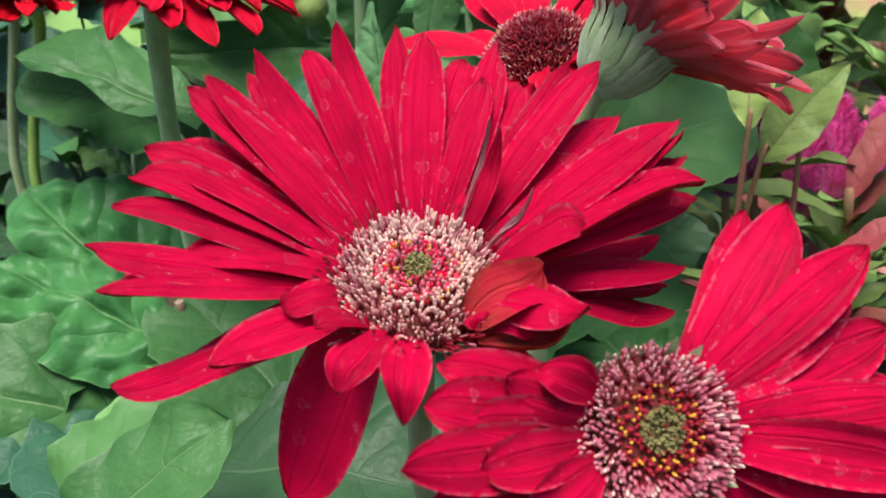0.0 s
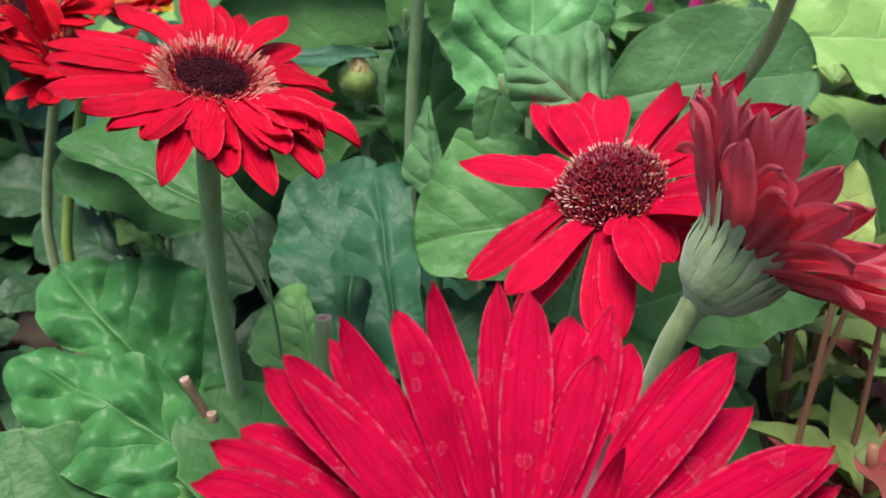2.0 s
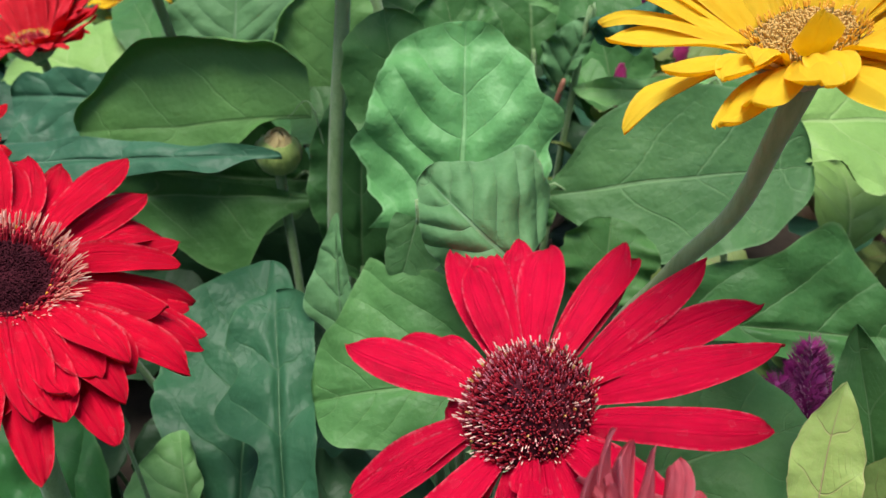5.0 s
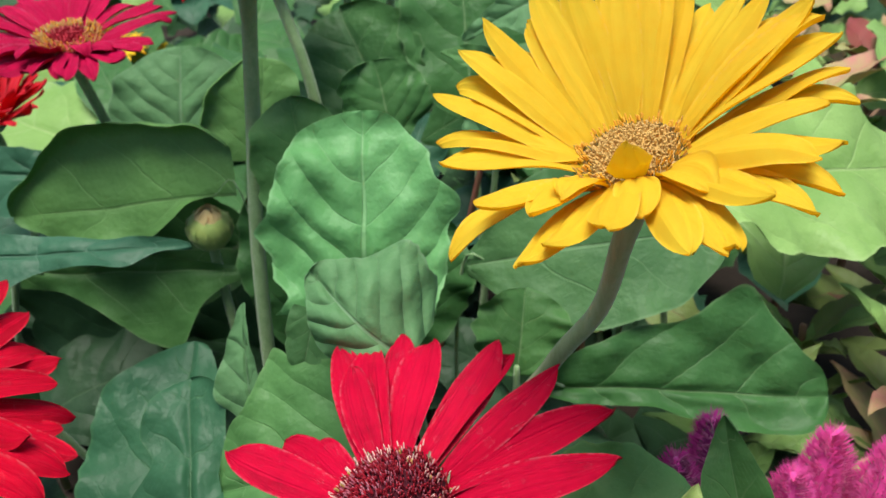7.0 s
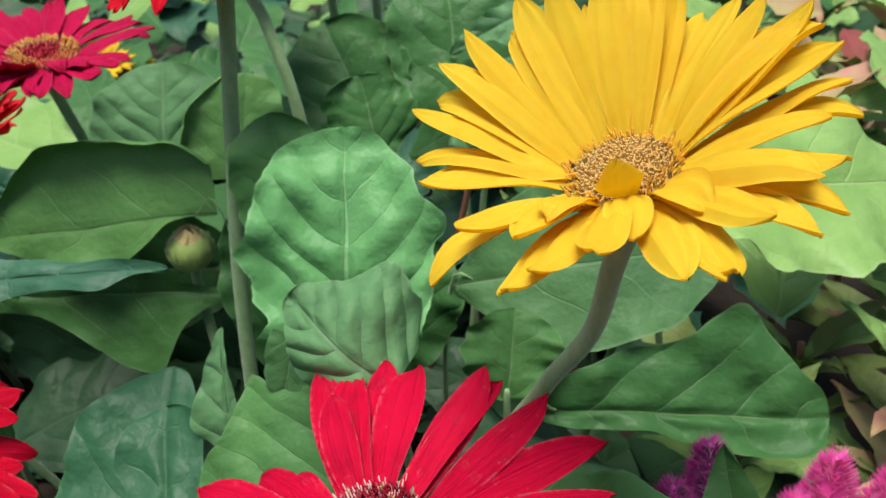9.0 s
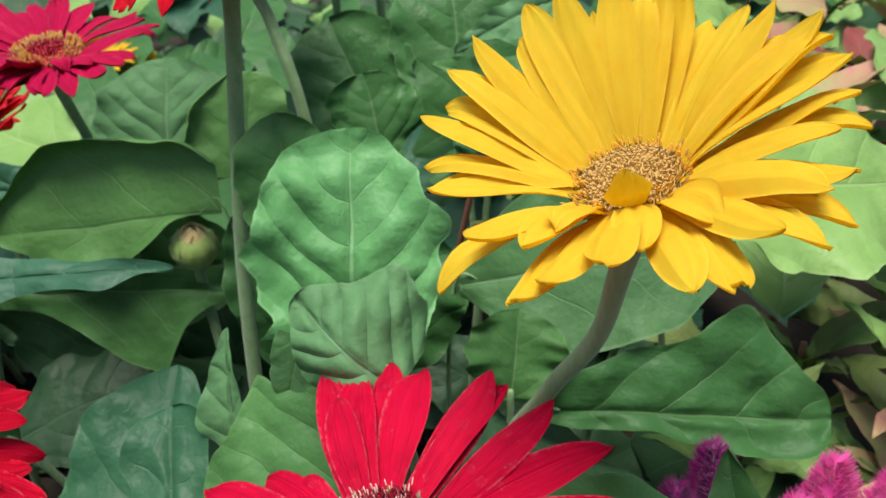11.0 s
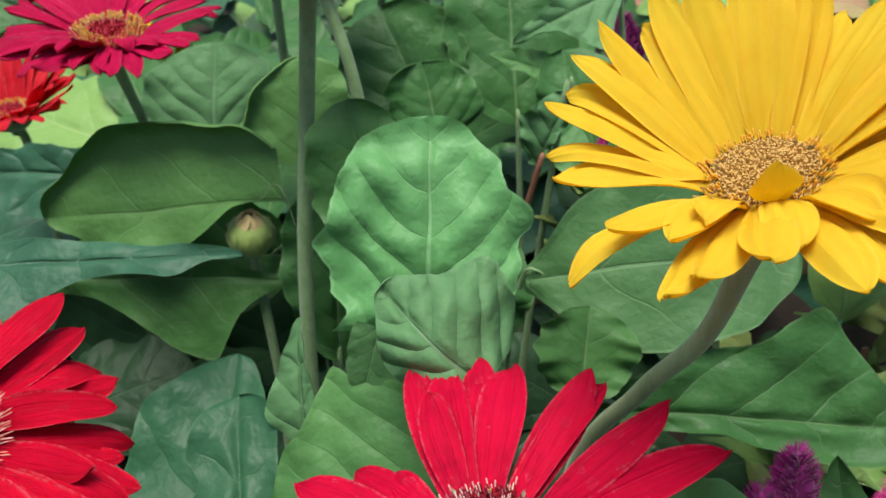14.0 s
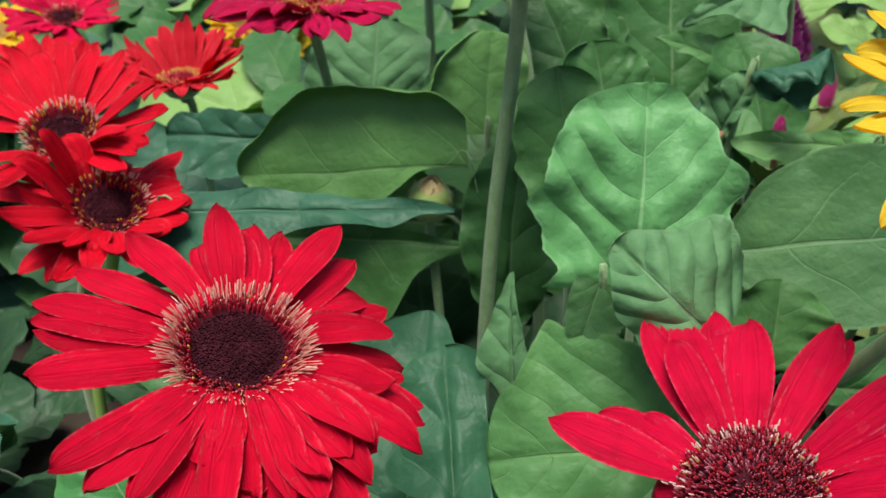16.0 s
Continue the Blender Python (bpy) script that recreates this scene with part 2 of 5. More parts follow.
GOLDEN = petal_material("golden_petal", (0.95, 0.745, 0.056), (0.92, 0.635, 0.028), (0.97, 0.79, 0.23), 0.05, 0.5, 0.24, 0.50, 0.06, 0.35)
PETAL_BACK = petal_material("petal_underside", (0.62, 0.022, 0.05), (0.44, 0.010, 0.026), (0.7, 0.3, 0.3), 0.2, 0.6)
GOLD_BACK = petal_material("golden_underside", (0.95, 0.67, 0.032), (0.92, 0.56, 0.016), (0.95, 0.7, 0.14), 0.05, 0.6, 0.2, 0.52, 0.05, 0.35)
LEAF = leaf_material("leaf_green", (0.088, 0.245, 0.070), (0.046, 0.150, 0.042), (0.26, 0.42, 0.19))
LEAF_SMOOTH = leaf_material("leaf_smooth", (0.090, 0.235, 0.064), (0.048, 0.146, 0.038), (0.245, 0.391, 0.173), 0.44, 3.5, 0.15)
LEAF_BLUE = leaf_material("leaf_bluish", (0.066, 0.205, 0.112), (0.036, 0.125, 0.070), (0.19, 0.34, 0.23))
LEAF_TEAL = leaf_material("leaf_teal", (0.050, 0.168, 0.082), (0.036, 0.130, 0.062), (0.115, 0.26, 0.110), 0.36, 4.5, 0.5)
LEAF_PALE = leaf_material("leaf_pale", (0.134, 0.328, 0.100), (0.078, 0.220, 0.065), (0.24, 0.44, 0.17), 0.40, 4.5, 0.4)
LEAF_LIGHT = leaf_material("leaf_light", (0.205, 0.520, 0.195), (0.112, 0.345, 0.108), (0.38, 0.70, 0.34), 0.38, 4.5, 1.0)
LEAF_GREY = leaf_material("leaf_downy", (0.168, 0.365, 0.155), (0.100, 0.250, 0.098), (0.30, 0.47, 0.28), 0.52, 4.5, 0.8)
LEAF_OLIVE = leaf_material("leaf_olive", (0.103, 0.249, 0.082), (0.064, 0.171, 0.060), (0.270, 0.444, 0.221), 0.44, 3.5, 0.2)
LEAF_MOSS = leaf_material("leaf_mossy", (0.165, 0.375, 0.105), (0.105, 0.265, 0.072), (0.25, 0.45, 0.17), 0.46, 3.5, 0.2)
# Pale yellow green that carries direct sunlight in the leaf colour itself.
LEAF_SUN_TINT = leaf_material("leaf_sun_tint", (0.35, 0.57, 0.18), (0.23, 0.43, 0.11), (0.50, 0.66, 0.30))
LEAF_GLOSS = leaf_material("leaf_glossy", (0.100, 0.320, 0.092), (0.048, 0.195, 0.056), (0.22, 0.43, 0.16), 0.30, 4.5, 1.3)
LEAF_FRESH = leaf_material("leaf_fresh", (0.249, 0.508, 0.174), (0.162, 0.375, 0.113), (0.474, 0.677, 0.333))
LEAF_TENDER = leaf_material("leaf_tender", (0.46, 0.62, 0.20), (0.36, 0.50, 0.14), (0.62, 0.30, 0.30), 0.4, 3.0, 0.1)
# Dark leaf green; on hollow and overhung leaves it also paints their shade.
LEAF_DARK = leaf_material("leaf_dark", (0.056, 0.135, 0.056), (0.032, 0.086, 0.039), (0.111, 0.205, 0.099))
STEM = plain_material("stem_green", (0.27, 0.43, 0.19), (0.17, 0.31, 0.11), 1300.0, 0.6, 1.0, (1, 1, 0.6), 0.0, False, 0.35)
STEM_PALE = plain_material("stem_pale", (0.34, 0.42, 0.20), (0.22, 0.31, 0.12), 700.0, 0.6, 0.5, (1, 1, 0.25), 0.0, False, 0.35)
STEM_YOUNG = plain_material("stem_young", (0.36, 0.52, 0.12), (0.25, 0.40, 0.08), 700.0, 0.5, 0.4, (1, 1, 0.3))
STEM_RED = plain_material("stem_reddish", (0.34, 0.12, 0.09), (0.22, 0.17, 0.07), 400.0, 0.55, 0.4, (1, 1, 0.3))
BRACT = plain_material("bract_striped", (0.52, 0.58, 0.38), (0.15, 0.26, 0.09), 900.0, 0.65, 0.5, (1, 1, 0.12), 0.0, True, 0.3)
BROWN = plain_material("dry_brown", (0.22, 0.13, 0.075), (0.36, 0.24, 0.15), 900.0, 0.75, 0.7)
CUT_END = plain_material("dried_cut_end", (0.44, 0.28, 0.22), (0.70, 0.54, 0.46), 900.0, 0.8, 0.7)
SOIL = plain_material("soil", (0.022, 0.016, 0.011), (0.048, 0.034, 0.024), 90.0, 0.95, 1.0)
CREAM = plain_material("cream_floret", (0.88, 0.70, 0.58), (0.74, 0.42, 0.38), 900.0, 0.55, 0.2, (1, 1, 1), 0.0, True)
PINKISH = plain_material("pink_floret", (0.68, 0.28, 0.34), (0.44, 0.06, 0.11), 900.0, 0.55, 0.2, (1, 1, 1), 0.0, True)
DARKRED = plain_material("dark_red_floret", (0.46, 0.014, 0.035), (0.20, 0.008, 0.018), 900.0, 0.55, 0.2, (1, 1, 1), 0.0, True)
MAROON = plain_material("maroon_cushion", (0.075, 0.013, 0.022), (0.030, 0.006, 0.010), 1200.0, 0.9, 0.9, (1, 1, 1), 0.0, False, 0.0, 0.08)
RUSSET = plain_material("russet_cushion", (0.20, 0.03, 0.025), (0.10, 0.02, 0.015), 1200.0, 0.8, 0.9)
OCHRE = plain_material("ochre_floret", (0.64, 0.43, 0.14), (0.48, 0.28, 0.07), 900.0, 0.6, 0.2, (1, 1, 1), 0.0, True)
YELLOW_GRAIN = plain_material("pollen_yellow", (0.85, 0.50, 0.06), (0.75, 0.36, 0.03), 900.0, 0.6, 0.2, (1, 1, 1), 0.0, True)
BUD_GREEN = plain_material("bud_green", (0.46, 0.56, 0.15), (0.20, 0.34, 0.08), 900.0, 0.6, 0.4, (1, 1, 0.2), 0.0, True, 0.2)
BUD_TIP = plain_material("bud_petal_tip", (0.82, 0.72, 0.30), (0.74, 0.50, 0.26), 900.0, 0.55, 0.3)
OLIVE = plain_material("olive_heart", (0.30, 0.27, 0.10), (0.17, 0.15, 0.05), 1500.0, 0.65, 0.9)
SALMON = plain_material("salmon_filament", (0.84, 0.40, 0.31), (0.64, 0.18, 0.14), 900.0, 0.5, 0.2, (1, 1, 1), 0.0, True)
MAGENTA = plain_material("magenta_plume", (0.42, 0.010, 0.24), (0.20, 0.006, 0.13), 900.0, 0.6, 0.3, (1, 1, 1), 0.1, True, 0.3)
PINK = plain_material("pink_plume", (0.90, 0.11, 0.46), (0.72, 0.05, 0.32), 900.0, 0.6, 0.3, (1, 1, 1), 0.1, True, 0.3)
BLADE_RED = leaf_material("blade_red", (0.42, 0.05, 0.08), (0.26, 0.09, 0.06), (0.5, 0.15, 0.14), 0.45, 7.0, 0.15)
BLADE_PINK = leaf_material("blade_pink", (0.76, 0.12, 0.26), (0.38, 0.48, 0.15), (0.7, 0.3, 0.3), 0.45, 7.0, 0.15)
BLADE_GREEN = leaf_material("blade_green", (0.22, 0.34, 0.09), (0.15, 0.20, 0.06), (0.34, 0.16, 0.12), 0.4, 7.0, 0.15)


# ---- building helpers ----
GROUND = 0.20


def mesh_of(name, verts, faces, mats, slots=None, uvs=None, smooth=True, veins=None):
    me = bpy.data.meshes.new(name)
    me.from_pydata([tuple(map(float, v)) for v in verts], [], faces)
    for m in mats:
        me.materials.append(m)
    if slots is not None:
        me.polygons.foreach_set("material_index", np.asarray(slots, dtype=np.int32))
    if smooth:
        me.polygons.foreach_set("use_smooth", np.ones(len(me.polygons), dtype=bool))
    if uvs is not None:
        lay = me.uv_layers.new(name="UVMap")
        idx = np.empty(len(me.loops), dtype=np.int32)
        me.loops.foreach_get("vertex_index", idx)
        lay.data.foreach_set("uv", np.asarray(uvs, dtype=np.float32)[idx].ravel())
        if veins is not None:
            lay = me.uv_layers.new(name="vein")
            lay.data.foreach_set("uv", np.asarray(veins, dtype=np.float32)[idx].ravel())
    me.update()
    return me


def part(name, me, parent, m=None, label=""):
    ob = new(name, me)
    ob.parent = parent
    if m is not None:
        ob.matrix_local = m
    if label:
        ob["label"] = label
    return ob


def thing(name, at, label, category, group=""):
    ob = new(name)
    ob.empty_display_size = 0.01
    ob.location = at
    return tagged(ob, label, category, group)


def spline(points, n):
    """A smooth line through the points."""
    p = [np.array(q, float) for q in points]
    p = [2 * p[0] - p[1]] + p + [2 * p[-1] - p[-2]]
    out = []
    for i in range(1, len(p) - 2):
        for k in range(n):
            t = k / n
            a, b, c, d = p[i - 1], p[i], p[i + 1], p[i + 2]
            out.append(0.5 * (2 * b + (c - a) * t + (2 * a - 5 * b + 4 * c - d) * t * t + (3 * b - a - 3 * c + d) * t ** 3))
    out.append(p[-2])
    return out


def tube(points, radii, sides=10, n=8, hollow=False):
    """A round stalk through the points; the radii are spread along it."""
    line = spline(points, n)
    verts, faces = [], []
    ref = np.array([1.0, 0.2, 0.1])
    for i, q in enumerate(line):
        d = line[min(i + 1, len(line) - 1)] - line[max(i - 1, 0)]
        d /= np.linalg.norm(d)
        x = np.cross(d, ref)
        x /= np.linalg.norm(x)
        y = np.cross(d, x)
        r = np.interp(i / (len(line) - 1), np.linspace(0, 1, len(radii)), radii)
        for k in range(sides):
            a = 2 * math.pi * k / sides
            rr = r * (1 + 0.05 * math.cos(3 * a + i * 0.2))
            verts.append(q + rr * (math.cos(a) * x + math.sin(a) * y))
    m = len(line)
    for i in range(m - 1):
        for k in range(sides):
            j = (k + 1) % sides
            faces.append((i * sides + k, i * sides + j, (i + 1) * sides + j, (i + 1) * sides + k))
    if hollow:
        d = line[-1] - line[-2]
        d /= np.linalg.norm(d)
        o = len(verts)
        for k in range(sides):
            v = verts[(m - 1) * sides + k]
            verts.append(line[-1] + (v - line[-1]) * 0.62)
        for k in range(sides):
            verts.append(line[-1] + (verts[(m - 1) * sides + k] - line[-1]) * 0.5 - d * 0.006)
        for k in range(sides):
            j = (k + 1) % sides
            faces.append(((m - 1) * sides + k, (m - 1) * sides + j, o + j, o + k))
            faces.append((o + k, o + j, o + sides + j, o + sides + k))
        faces.append(tuple(o + sides + k for k in range(sides)))
    else:
        faces.append(tuple((m - 1) * sides + k for k in range(sides)))
    faces.append(tuple(k for k in reversed(range(sides))))
    return verts, faces


def shell(grid, uv, thick, nu, nv):
    """A closed thin body from a grid of points: full thickness inside, tapering to the rim. Rows run along, columns across."""
    g = np.asarray(grid).reshape(nu, nv, 3)
    du = np.gradient(g, axis=0)
    dv = np.gradient(g, axis=1)
    nrm = np.cross(du, dv)
    ln = np.linalg.norm(nrm, axis=2, keepdims=True)
    nrm = nrm / np.where(ln < 1e-12, 1, ln)
    verts = [p for p in g.reshape(-1, 3)]
    uvs = [q for q in np.asarray(uv).reshape(-1, 2)]
    low = {}
    for i in range(nu):
        for j in range(nv):
            inside = 0 < i < nu - 1 and 0 < j < nv - 1
            low[i, j] = len(verts)
            verts.append(g[i, j] - nrm[i, j] * (thick if inside else 0.0))
            uvs.append(uvs[i * nv + j])
    faces, slots = [], []
    for i in range(nu - 1):
        for j in range(nv - 1):
            a, b, c, d = i * nv + j, (i + 1) * nv + j, (i + 1) * nv + j + 1, i * nv + j + 1
            faces.append((a, b, c, d))
            slots.append(0)
            q = (low[i, j], low[i, j + 1], low[i + 1, j + 1], low[i + 1, j])
            faces.append(q)
            slots.append(1)
    return verts, faces, slots, uvs


def head_frame(c, n):
    n = Vector(n).normalized()
    u = Vector((0, 1, 0)).cross(n).normalized()
    v = n.cross(u)
    m = Matrix((u, v, n)).transposed().to_4x4()
    m.translation = c
    return m


def tilt(el, az):
    a, b = radians(el), radians(az)
    return (math.cos(a) * math.cos(b), math.cos(a) * math.sin(b), math.sin(a))


# ---- petals ----
def petal_mesh(rng, reach, height, base_r, base_h, width, arch, cup, curl, mats, neck=0.5):
    """One ray floret along +x from the disc's edge, with its tip at (reach, 0, height)."""
    nu, nv = 15, 9
    p0, p2 = np.array([base_r, base_h]), np.array([reach, height])
    p1 = p0 + (p2 - p0) * 0.45 + np.array([0.0, arch])
    side, twist = rng.uniform(-0.0022, 0.0022), rng.uniform(-0.22, 0.22)
    notch, skew = rng.uniform(0.0, 0.014), rng.uniform(-0.02, 0.02)
    blunt = rng.uniform(2.0, 3.2)
    lop = rng.uniform(-0.5, 0.5)
    w1, w2 = rng.uniform(0, 6.28), rng.uniform(0.0003, 0.0010)
    grid, uv = [], []
    for i in range(nu):
        s = i / (nu - 1)
        ss = 1 - (1 - s) ** 1.45
        for j in range(nv):
            t = -1 + 2 * j / (nv - 1)
            prof = neck + (1 - neck) * math.sin(min(ss / 0.58, 1.0) * math.pi / 2)
            if ss > 0.55:
                prof *= max(0.0, 1 - ((ss - 0.55) / 0.45) ** blunt) ** 0.62
            w = width * 0.5 * max(prof, 0.06)
            se = ss - (notch * abs(math.cos(t * 4.0 + lop)) + skew * t) * max(0, ss - 0.9) * 10
            q = p0 * (1 - se) ** 2 + 2 * p1 * se * (1 - se) + p2 * se * se
            y = t * w
            z = cup * w * t * t * 1.3 - 0.00060 * math.cos(2.6 * math.pi * t) * min(1, ss * 3) + w2 * math.sin(7 * ss + w1) * t
            a = twist * ss
            y, z = y * math.cos(a) - z * math.sin(a), y * math.sin(a) + z * math.cos(a)
            z += curl * max(0, ss - 0.75) ** 2 * 16 * 0.004
            grid.append((q[0], y + side * ss * ss, q[1] + z))
            uv.append((ss, 0.5 + 0.5 * t))
    v, f, sl, uvs = shell(grid, uv, 0.00030, nu, nv)
    return mesh_of("petal", v, f, mats, sl, uvs)


# ---- disc florets ----
def florets(rng, rings, dome):
    """Many small upright florets on the disc. Rings: count, inner and outer radius, length, outward lean, thickness, body slot, tip slot."""
    verts, faces, slots = [], [], []
    for count, r0, r1, length, lean, fat, body, tip in rings:
        for k in range(count):
            r = math.sqrt(rng.uniform(r0 * r0, r1 * r1))
            a = k * 2.39996 + rng.uniform(-0.12, 0.12)
            ln = length * rng.uniform(0.7, 1.25)
            le = lean * rng.uniform(0.4, 1.5) + rng.uniform(-0.12, 0.12)
            base = np.array([r * math.cos(a), r * math.sin(a), dome(r) - 0.0006])
            out = np.array([math.cos(a), math.sin(a), 0])
            tang = np.array([-math.sin(a), math.cos(a), 0])
            d = np.array([0, 0, 1.0]) * math.cos(le) + out * math.sin(le) + tang * rng.uniform(-0.11, 0.11)
            d /= np.linalg.norm(d)
            x = np.cross(d, tang + 0.01)
            x /= np.linalg.norm(x)
            y = np.cross(d, x)
            o = len(verts)
            for s, w in ((0, 0.8), (0.6, 0.85), (0.62, 1.1), (0.92, 1.25), (1.0, 0.5)):
                bow = 0.10 * ln * s * s
                for m in range(4):
                    b = m * math.pi / 2
                    verts.append(base + d * ln * s + out * bow + fat * w * (math.cos(b) * x + math.sin(b) * y))
            for i in range(4):
                for m in range(4):
                    j = (m + 1) % 4
                    faces.append((o + i * 4 + m, o + i * 4 + j, o + i * 4 + 4 + j, o + i * 4 + 4 + m))
                    slots.append(body if i < 2 else tip)
            faces.append((o + 16, o + 17, o + 18, o + 19))
            slots.append(tip)
    return verts, faces, slots


def lathe(profile, sides=28, wob=0.0, rng=None):
    """A turned body: (radius, height) from the rim below to the middle above."""
    verts, faces = [], []
    for r, z in profile:
        for k in range(sides):
            a = 2 * math.pi * k / sides
            rr = r * (1 + (rng.uniform(-wob, wob) if rng else 0))
            verts.append((rr * math.cos(a), rr * math.sin(a), z))
    for i in range(len(profile) - 1):
        for k in range(sides):
            j = (k + 1) % sides
            faces.append((i * sides + k, i * sides + j, (i + 1) * sides + j, (i + 1) * sides + k))
    faces.append(tuple((len(profile) - 1) * sides + k for k in range(sides)))
    faces.append(tuple(reversed(range(sides))))
    return verts, faces


def bract_mesh(rng, width, z0, z1, body_r, lift=0.0004, mat=None):
    """A narrow scale lying on a turned body whose radius is body_r(z)."""
    grid, uv = [], []
    nu, nv = 9, 3
    for i in range(nu):
        s = i / (nu - 1)
        for j in range(nv):
            t = j - 1
            w = width * (1 - s ** 2.6) * (0.7 + 0.3 * math.sin(min(1.0, s * 2) * 1.57)) * 0.5 + 0.0001
            z = z0 + (z1 - z0) * s
            r = body_r(z) + lift * (0.4 + s)
            a = t * w / max(r, 0.002)
            grid.append((r * math.cos(a), r * math.sin(a), z))
            uv.append((s, 0.5 + t * 0.5))
    v, f, sl, uvs = shell(grid, uv, 0.0003, nu, nv)
    return mesh_of("bract", v, f, [mat or BRACT], [0] * len(f), uvs)


STYLES = {
    "closed": dict(r=0.0112, dome=0.002, cushion=MAROON, slots=[DARKRED, PINKISH, CREAM], rings=[(200, 0.001, 0.011, 0.003, 0.1, 0.0003, 0, 1)]),
    # disc radius, dome height (minus: hollow), materials of the cushion, floret slots and rings
    "cream_eye": dict(r=0.0128, dome=0.0028, cushion=RUSSET, heart=0.0024, slots=[PINKISH, CREAM, DARKRED, YELLOW_GRAIN, OLIVE, CRIMSON],
                      rings=[(560, 0.0074, 0.0128, 0.0034, 0.22, 0.00020, 0, 1), (260, 0.0082, 0.0132, 0.0033, 0.25, 0.00020, 2, 0), (330, 0.0050, 0.0088, 0.0028, 0.0, 0.00026, 2, 1), (200, 0.0022, 0.0068, 0.0026, 0.0, 0.00028, 5, 5), (180, 0.0022, 0.0068, 0.0026, 0.0, 0.00026, 2, 0),
                             (30, 0.0030, 0.0070, 0.0028, 0.0, 0.00022, 2, 3), (300, 0.0122, 0.0142, 0.0042, 0.60, 0.00018, 2, 2), (70, 0.0126, 0.0144, 0.0052, 0.85, 0.00014, 2, 0), (120, 0.0, 0.0022, 0.0026, 0.0, 0.00026, 4, 4)]),
    "pink_eye": dict(r=0.0128, dome=0.0030, cushion=RUSSET, heart=0.0038, slots=[PINKISH, CREAM, DARKRED, YELLOW_GRAIN, OLIVE],
                     rings=[(640, 0.0066, 0.0134, 0.0036, 0.3, 0.00029, 2, 0), (170, 0.0080, 0.0134, 0.0038, 0.3, 0.00024, 0, 1), (46, 0.0046, 0.0074, 0.0026, 0.0, 0.00028, 2, 3), (220, 0.0034, 0.0080, 0.0024, 0.0, 0.00032, 2, 2), (190, 0.0, 0.0036, 0.0028, 0.0, 0.00026, 4, 4), (14, 0.0, 0.0036, 0.0032, 0.0, 0.00026, 4, 2)]),
    "fringed_dark": dict(r=0.0142, dome=0.0012, dimple=0.0022, cushion=MAROON, slots=[DARKRED, SALMON, MAROON, YELLOW_GRAIN, CREAM],
                         rings=[(320, 0.0122, 0.0142, 0.0058, 0.80, 0.00014, 1, 1), (70, 0.0122, 0.0142, 0.0060, 0.80, 0.00014, 1, 4), (420, 0.0104, 0.0136, 0.0032, 0.40, 0.00028, 0, 0), (110, 0.0108, 0.0134, 0.0042, 0.5, 0.00018, 0, 1),
                                (2100, 0.0002, 0.0107, 0.0011, 0.05, 0.00021, 2, 2), (14, 0.0090, 0.0140, 0.0030, 0.3, 0.00026, 0, 3)]),
    "dotted_dark": dict(r=0.0135, dome=0.0010, dimple=0.0018, cushion=MAROON, slots=[DARKRED, SALMON, MAROON, YELLOW_GRAIN, CREAM],
                        rings=[(140, 0.0108, 0.0138, 0.0050, 0.7, 0.00018, 0, 4), (260, 0.0085, 0.0132, 0.0038, 0.35, 0.00022, 0, 0), (1000, 0.0002, 0.0080, 0.0011, 0.1, 0.00020, 2, 2), (60, 0.0080, 0.0130, 0.0044, 0.4, 0.00026, 0, 3)]),
    "maroon_dome": dict(r=0.0165, dome=0.0092, cushion=MAROON, slots=[DARKRED, PINKISH, CREAM, MAROON, OCHRE],
                        rings=[(1000, 0.0002, 0.0168, 0.0024, 0.22, 0.00024, 3, 0), (650, 0.0002, 0.0170, 0.0028, 0.3, 0.00020, 0, 0), (480, 0.0002, 0.0170, 0.0030, 0.3, 0.00017, 0, 1), (160, 0.0110, 0.0174, 0.0036, 0.6, 0.00017, 0, 2), (26, 0.0100, 0.0165, 0.0030, 0.4, 0.00028, 0, 4)]),
    "tan_eye": dict(r=0.0128, dome=0.0030, cushion=OCHRE, slots=[OCHRE, CREAM, MAROON, YELLOW_GRAIN, OLIVE],
                    rings=[(900, 0.0004, 0.0116, 0.0018, 0.1, 0.00027, 0, 0), (160, 0.0095, 0.0128, 0.0034, 0.35, 0.00022, 4, 3), (50, 0.0116, 0.0134, 0.0040, 0.55, 0.00016, 3, 0)]),
    "orange_eye": dict(r=0.0145, dome=0.0020, cushion=DARKRED, slots=[DARKRED, SALMON, OCHRE, YELLOW_GRAIN],
                       rings=[(260, 0.0075, 0.0148, 0.0036, 0.35, 0.00034, 1, 2), (120, 0.0006, 0.0075, 0.0024, 0.0, 0.00036, 0, 0), (60, 0.0070, 0.0140, 0.0040, 0.3, 0.00034, 0, 3)]),
}


